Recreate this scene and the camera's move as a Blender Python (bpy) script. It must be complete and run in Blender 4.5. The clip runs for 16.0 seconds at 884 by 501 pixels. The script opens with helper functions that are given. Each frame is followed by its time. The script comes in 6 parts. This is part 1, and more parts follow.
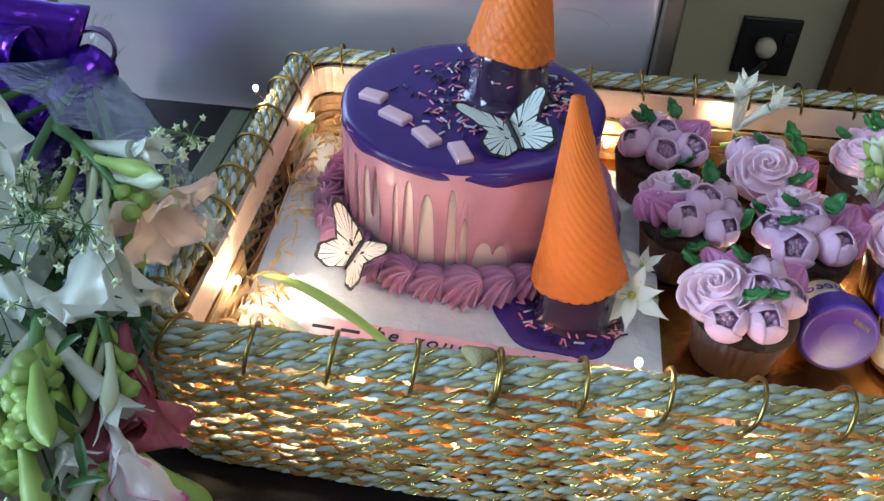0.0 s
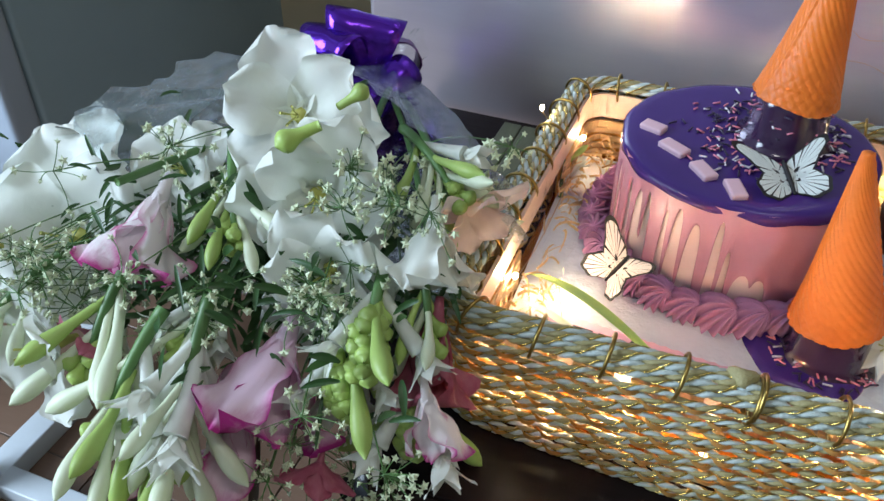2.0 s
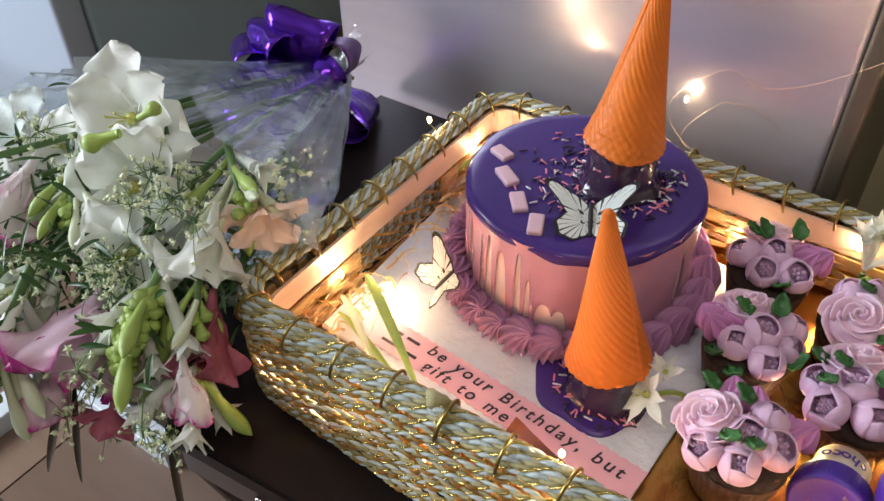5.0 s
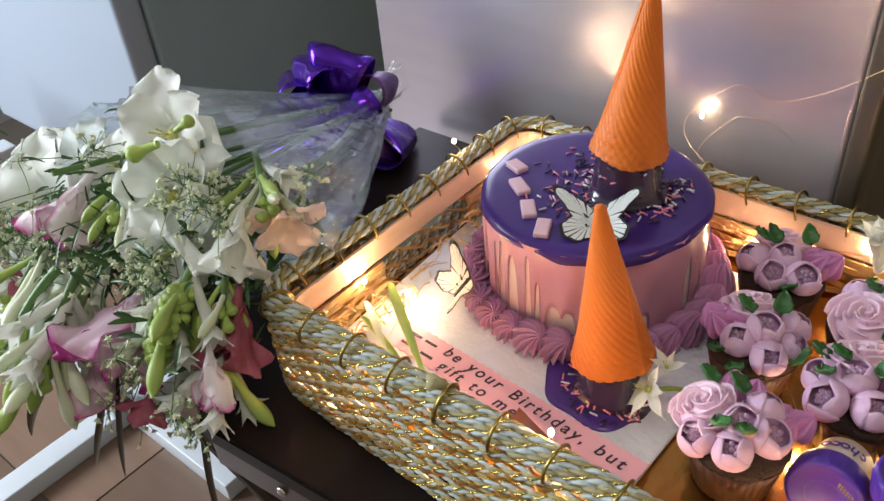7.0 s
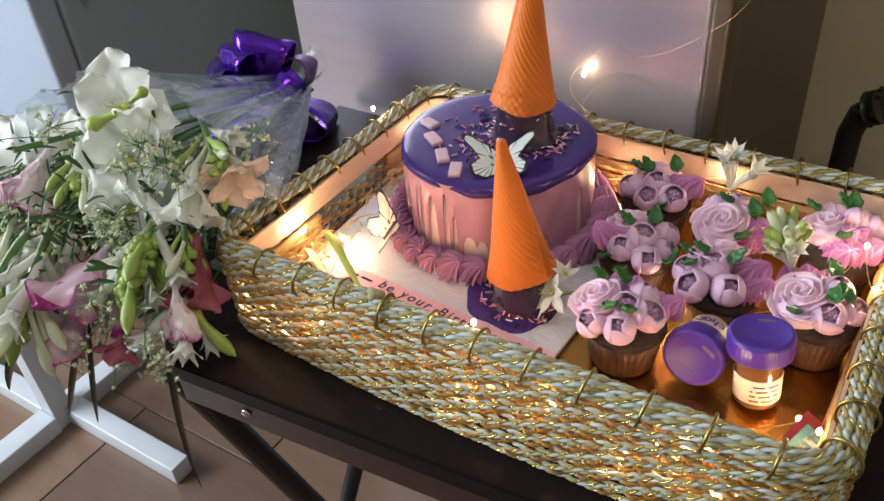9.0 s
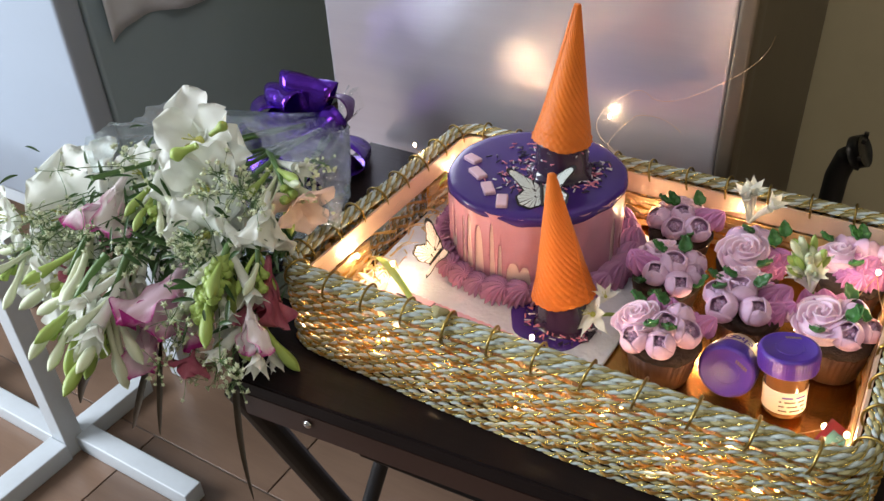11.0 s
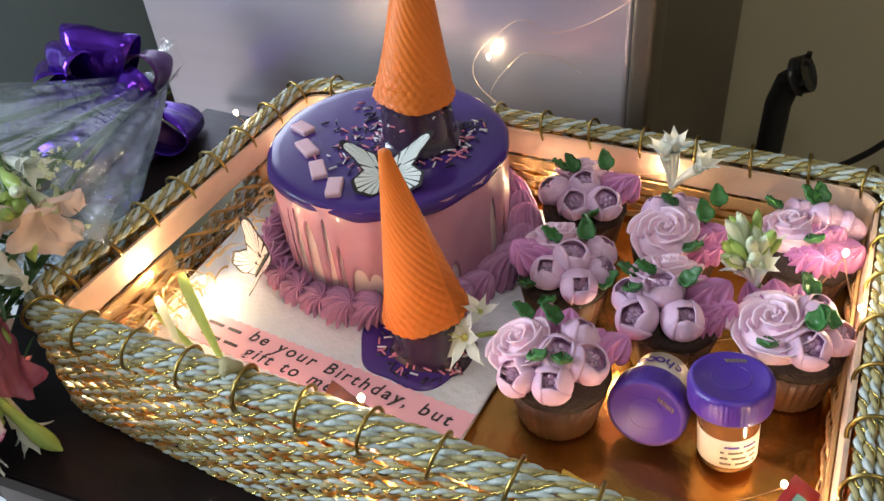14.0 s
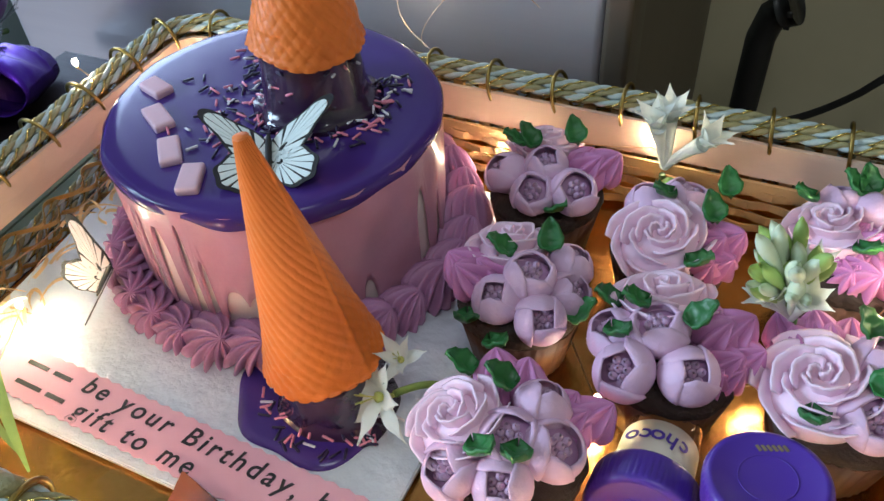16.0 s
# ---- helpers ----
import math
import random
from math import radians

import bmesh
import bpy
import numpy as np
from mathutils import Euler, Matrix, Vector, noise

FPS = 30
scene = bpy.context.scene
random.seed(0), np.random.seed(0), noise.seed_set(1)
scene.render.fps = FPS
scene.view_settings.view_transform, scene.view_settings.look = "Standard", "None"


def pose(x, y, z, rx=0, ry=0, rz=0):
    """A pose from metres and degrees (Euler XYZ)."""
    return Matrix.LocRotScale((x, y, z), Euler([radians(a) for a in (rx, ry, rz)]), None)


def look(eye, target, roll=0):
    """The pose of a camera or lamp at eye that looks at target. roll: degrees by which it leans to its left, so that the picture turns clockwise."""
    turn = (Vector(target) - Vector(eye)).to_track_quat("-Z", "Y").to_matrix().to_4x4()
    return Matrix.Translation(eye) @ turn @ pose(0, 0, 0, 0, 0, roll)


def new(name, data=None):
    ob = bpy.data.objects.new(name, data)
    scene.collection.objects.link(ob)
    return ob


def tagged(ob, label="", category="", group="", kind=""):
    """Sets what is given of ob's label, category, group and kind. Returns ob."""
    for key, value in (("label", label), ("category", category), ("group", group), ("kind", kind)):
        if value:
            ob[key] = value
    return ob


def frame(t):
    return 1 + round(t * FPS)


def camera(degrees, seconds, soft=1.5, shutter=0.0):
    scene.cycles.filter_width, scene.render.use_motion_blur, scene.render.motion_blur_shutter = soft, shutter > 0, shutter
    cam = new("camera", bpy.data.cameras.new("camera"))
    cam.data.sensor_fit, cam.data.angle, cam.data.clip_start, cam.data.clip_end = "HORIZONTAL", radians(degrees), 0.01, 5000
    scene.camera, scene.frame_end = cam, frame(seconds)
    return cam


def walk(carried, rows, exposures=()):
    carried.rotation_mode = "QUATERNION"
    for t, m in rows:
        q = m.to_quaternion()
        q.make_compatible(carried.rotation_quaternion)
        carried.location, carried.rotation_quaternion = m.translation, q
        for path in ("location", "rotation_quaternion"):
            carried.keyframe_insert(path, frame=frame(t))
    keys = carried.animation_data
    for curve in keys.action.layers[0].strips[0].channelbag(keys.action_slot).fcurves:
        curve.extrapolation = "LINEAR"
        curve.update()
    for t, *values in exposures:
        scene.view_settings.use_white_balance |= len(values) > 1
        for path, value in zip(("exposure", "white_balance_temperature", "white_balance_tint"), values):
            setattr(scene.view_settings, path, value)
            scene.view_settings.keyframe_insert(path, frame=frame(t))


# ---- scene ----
cam = camera(56.3, 16.0)
PATH = [
    (0, (0.176, -0.261, 1.119), (0.048, 1.281, -0.148), 2.9),
    (0.5, (0.141, -0.285, 1.125), (-0.179, 1.236, -0.134), 2.5),
    (1, (0.127, -0.299, 1.129), (-0.375, 1.172, -0.129), 0.8),
    (1.5, (0.121, -0.31, 1.132), (-0.433, 1.137, -0.131), 0.9),
    (2, (0.134, -0.32, 1.152), (-0.434, 1.131, -0.103), 0.8),
    (2.5, (0.154, -0.341, 1.197), (-0.42, 1.105, -0.061), 0.7),
    (3, (0.176, -0.336, 1.23), (-0.358, 1.021, -0.139), 1.0),
    (3.5, (0.173, -0.302, 1.22), (-0.366, 1.004, -0.196), 1.2),
    (4, (0.231, -0.274, 1.216), (-0.464, 0.946, -0.209), -0.1),
    (4.5, (0.305, -0.243, 1.22), (-0.511, 0.921, -0.187), -0.9),
    (4.7, (0.326, -0.228, 1.22), (-0.508, 0.953, -0.161), -0.9),
    (6.8, (0.411, -0.244, 1.206), (-0.657, 0.93, -0.01), -5.1),
    (7, (0.42, -0.242, 1.207), (-0.653, 0.926, -0.011), -5.6),
    (7.5, (0.443, -0.24, 1.199), (-0.543, 1.005, -0.016), -4.7),
    (8, (0.453, -0.252, 1.204), (-0.455, 1.041, -0.022), -4.0),
    (8.5, (0.473, -0.276, 1.208), (-0.449, 1.012, -0.013), -5.2),
    (9, (0.482, -0.338, 1.226), (-0.434, 0.955, 0.006), -5.2),
    (9.2, (0.484, -0.354, 1.229), (-0.433, 0.943, 0.014), -5.1),
    (11.3, (0.454, -0.422, 1.257), (-0.41, 0.981, 0.124), -2.5),
    (11.5, (0.455, -0.422, 1.255), (-0.373, 1.009, 0.128), -1.8),
    (12, (0.459, -0.424, 1.248), (-0.358, 1.028, 0.14), -1.8),
    (12.5, (0.452, -0.416, 1.239), (-0.359, 1.041, 0.135), -1.7),
    (13, (0.441, -0.362, 1.221), (-0.345, 1.026, 0.015), -2.3),
    (13.5, (0.441, -0.28, 1.202), (-0.337, 1.076, -0.046), -4.0),
    (14, (0.435, -0.21, 1.163), (-0.32, 1.145, -0.099), -5.5),
    (14.5, (0.414, -0.156, 1.128), (-0.267, 1.147, -0.228), -5.4),
    (15, (0.401, -0.113, 1.103), (-0.264, 1.179, -0.271), -5.9),
    (15.5, (0.396, -0.085, 1.089), (-0.241, 1.211, -0.294), -5.4),
    (16, (0.386, -0.064, 1.089), (-0.234, 1.229, -0.305), -3.9),
]
walk(cam, [(t, look(eye, target, roll)) for t, eye, target, roll in PATH],
     exposures=[(0.0, -0.2, 5250, 5), (0.5, -0.25, 5150, 1), (1.0, -0.2, 5200, 1), (2.0, -0.1, 5900, 10), (3.0, -0.05, 6350, 16), (4.0, -0.03, 6700, 18),
                (8.0, 0.0, 6900, 17), (13.0, 0.02, 6800, 15), (14.5, -0.03, 6150, 10), (16.0, -0.1, 5500, 4)])

# ---- light, world and exposure ----
world = bpy.data.worlds.new("world")
scene.world = world
world.use_nodes = True
world.node_tree.nodes["Background"].inputs[0].default_value = (0.55, 0.65, 0.8, 1)
world.node_tree.nodes["Background"].inputs[1].default_value = 0.15


def lamp(name, kind, m, watts, colour, size=0.1, size_y=None):
    data = bpy.data.lights.new(name, kind)
    data.energy, data.color = watts, colour
    if kind == "AREA":
        data.shape, data.size, data.size_y = "RECTANGLE", size, size_y or size
    else:
        data.shadow_soft_size = size
    ob = new(name, data)
    ob.matrix_world = m
    return ob


# daylight in the window opening of the side wall, and an added unseen fill overhead
lamp("window_light", "AREA", look((-2.12, -1.15, 1.6), (0.0, 0.1, 0.75)), 112, (0.78, 0.9, 1.0), 1.3, 1.3)
lamp("ceiling_light", "AREA", look((0.75, -0.5, 2.5), (0.5, 0.1, 0)), 8, (1.0, 0.92, 0.82), 0.9, 0.12)


# ---- materials ----
def material(name, colour, rough=0.5, metal=0.0, colour2=None, scale=30.0, bump=0.0, bump_scale=None, amount=0.5,
             coat=0.0, sss=0.0, sss_radius=(0.01, 0.006, 0.004), emission=0.0, random_tone=0.0, translucent=0.0, detail=4.0,
             stretch=(1, 1, 1), spec=0.5, contrast=1.0, edge=0.0):
    mat = bpy.data.materials.new(name)
    mat.use_nodes = True
    nt = mat.node_tree
    b = nt.nodes["Principled BSDF"]
    b.inputs["Roughness"].default_value, b.inputs["Metallic"].default_value = rough, metal
    b.inputs["Coat Weight"].default_value = coat
    b.inputs["Coat Roughness"].default_value = 0.08
    b.inputs["Specular IOR Level"].default_value = spec
    co = nt.nodes.new("ShaderNodeTexCoord")
    mp = nt.nodes.new("ShaderNodeMapping")
    mp.inputs["Scale"].default_value = stretch
    nt.links.new(co.outputs["Object"], mp.inputs["Vector"])
    n1 = nt.nodes.new("ShaderNodeTexNoise")
    n1.inputs["Scale"].default_value, n1.inputs["Detail"].default_value = scale, detail
    n2 = nt.nodes.new("ShaderNodeTexNoise")
    n2.inputs["Scale"].default_value, n2.inputs["Detail"].default_value = scale * 7.3, 3
    for n in (n1, n2):
        nt.links.new(mp.outputs["Vector"], n.inputs["Vector"])
    mix = nt.nodes.new("ShaderNodeMix")
    mix.data_type = "RGBA"
    add = nt.nodes.new("ShaderNodeMath")
    add.operation = "MULTIPLY_ADD"
    add.inputs[1].default_value, add.inputs[2].default_value = 0.35, 0.0
    nt.links.new(n2.outputs["Fac"], add.inputs[0])
    ramp = nt.nodes.new("ShaderNodeMath")
    ramp.operation = "MULTIPLY_ADD"
    ramp.inputs[1].default_value = 0.9 * amount * 2
    nt.links.new(n1.outputs["Fac"], ramp.inputs[0])
    nt.links.new(add.outputs[0], ramp.inputs[2])
    sub = nt.nodes.new("ShaderNodeMath")
    sub.operation, sub.use_clamp = "SUBTRACT", True
    sub.inputs[1].default_value = 0.9 * amount * 2 * 0.3
    nt.links.new(ramp.outputs[0], sub.inputs[0])
    con = nt.nodes.new("ShaderNodeMath")
    con.operation, con.use_clamp = "MULTIPLY_ADD", True
    con.inputs[1].default_value, con.inputs[2].default_value = contrast, 0.36 * (1 - contrast)
    nt.links.new(sub.outputs[0], con.inputs[0])
    if edge:
        rim, by = nt.nodes.new("ShaderNodeAttribute"), nt.nodes.new("ShaderNodeMath")
        rim.attribute_name = "rim"
        by.operation, by.use_clamp = "MULTIPLY_ADD", True
        by.inputs[1].default_value = 0.35
        fade = nt.nodes.new("ShaderNodeMath")
        fade.operation = "MULTIPLY_ADD"
        fade.inputs[1].default_value, fade.inputs[2].default_value = 1.5 * edge, -0.28
        nt.links.new(rim.outputs["Fac"], fade.inputs[0])
        nt.links.new(con.outputs[0], by.inputs[0])
        nt.links.new(fade.outputs[0], by.inputs[2])
        nt.links.new(by.outputs[0], mix.inputs["Factor"])
    else:
        nt.links.new(con.outputs[0], mix.inputs["Factor"])
    c2 = colour2 or tuple(c * 0.78 for c in colour)
    mix.inputs[6].default_value, mix.inputs[7].default_value = (*colour, 1), (*c2, 1)
    out = mix.outputs[2]
    if random_tone:
        info = nt.nodes.new("ShaderNodeObjectInfo")
        hsv = nt.nodes.new("ShaderNodeHueSaturation")
        m = nt.nodes.new("ShaderNodeMapRange")
        m.inputs["To Min"].default_value, m.inputs["To Max"].default_value = 1 - random_tone, 1 + random_tone
        nt.links.new(info.outputs["Random"], m.inputs["Value"])
        nt.links.new(m.outputs["Result"], hsv.inputs["Value"])
        nt.links.new(out, hsv.inputs["Color"])
        out = hsv.outputs["Color"]
    nt.links.new(out, b.inputs["Base Color"])
    if sss:
        b.inputs["Subsurface Weight"].default_value = sss
        b.inputs["Subsurface Radius"].default_value = (1, 0.6, 0.5)
        b.inputs["Subsurface Scale"].default_value = sss_radius[0]
    if bump:
        n3 = nt.nodes.new("ShaderNodeTexNoise")
        n3.inputs["Scale"].default_value, n3.inputs["Detail"].default_value = bump_scale or scale * 4, 6
        nt.links.new(mp.outputs["Vector"], n3.inputs["Vector"])
        bp = nt.nodes.new("ShaderNodeBump")
        bp.inputs["Strength"].default_value, bp.inputs["Distance"].default_value = bump, 0.002
        nt.links.new(n3.outputs["Fac"], bp.inputs["Height"])
        nt.links.new(bp.outputs["Normal"], b.inputs["Normal"])
    if emission:
        b.inputs["Emission Color"].default_value, b.inputs["Emission Strength"].default_value = (*colour, 1), emission
    if translucent:
        tr = nt.nodes.new("ShaderNodeBsdfTranslucent")
        nt.links.new(out, tr.inputs["Color"])
        ms = nt.nodes.new("ShaderNodeMixShader")
        ms.inputs[0].default_value = translucent
        nt.links.new(b.outputs[0], ms.inputs[1])
        nt.links.new(tr.outputs[0], ms.inputs[2])
        nt.links.new(ms.outputs[0], nt.nodes["Material Output"].inputs["Surface"])
    return mat


def film_material(name, tint, gloss=0.25, rough=0.08, bump=0.6, bump_scale=60, haze=0.0):
    """Thin clear plastic film: mostly see-through, with crinkled glossy glints."""
    mat = bpy.data.materials.new(name)
    mat.use_nodes = True
    nt = mat.node_tree
    nt.nodes.remove(nt.nodes["Principled BSDF"])
    tr, gl, ms = nt.nodes.new("ShaderNodeBsdfTransparent"), nt.nodes.new("ShaderNodeBsdfGlossy"), nt.nodes.new("ShaderNodeMixShader")
    tr.inputs["Color"].default_value = (*tint, 1)
    gl.inputs["Roughness"].default_value = rough
    gl.inputs["Color"].default_value = (0.9, 0.95, 1, 1)
    lw, ma = nt.nodes.new("ShaderNodeLayerWeight"), nt.nodes.new("ShaderNodeMath")
    lw.inputs["Blend"].default_value = 0.25
    ma.operation, ma.use_clamp = "MULTIPLY_ADD", True
    ma.inputs[1].default_value, ma.inputs[2].default_value = 0.5, gloss * 0.35
    nt.links.new(lw.outputs["Fresnel"], ma.inputs[0])
    nt.links.new(ma.outputs[0], ms.inputs[0])
    co, n, bp = nt.nodes.new("ShaderNodeTexCoord"), nt.nodes.new("ShaderNodeTexNoise"), nt.nodes.new("ShaderNodeBump")
    n.inputs["Scale"].default_value, n.inputs["Detail"].default_value = bump_scale, 4
    bp.inputs["Strength"].default_value, bp.inputs["Distance"].default_value = bump, 0.01
    nt.links.new(co.outputs["Object"], n.inputs["Vector"])
    nt.links.new(n.outputs["Fac"], bp.inputs["Height"])
    for x in (gl, lw):
        nt.links.new(bp.outputs["Normal"], x.inputs["Normal"])
    nt.links.new(tr.outputs[0], ms.inputs[1])
    nt.links.new(gl.outputs[0], ms.inputs[2])
    out = ms.outputs[0]
    if haze:
        di, m2, mr = nt.nodes.new("ShaderNodeBsdfTranslucent"), nt.nodes.new("ShaderNodeMixShader"), nt.nodes.new("ShaderNodeMath")
        di.inputs["Color"].default_value = (0.75, 0.82, 0.84, 1)
        mr.operation, mr.use_clamp = "MULTIPLY", True
        mr.inputs[1].default_value = haze * 2
        nt.links.new(n.outputs["Fac"], mr.inputs[0])
        nt.links.new(mr.outputs[0], m2.inputs[0])
        nt.links.new(out, m2.inputs[1])
        nt.links.new(di.outputs[0], m2.inputs[2])
        out = m2.outputs[0]
    nt.links.new(out, nt.nodes["Material Output"].inputs["Surface"])
    return mat


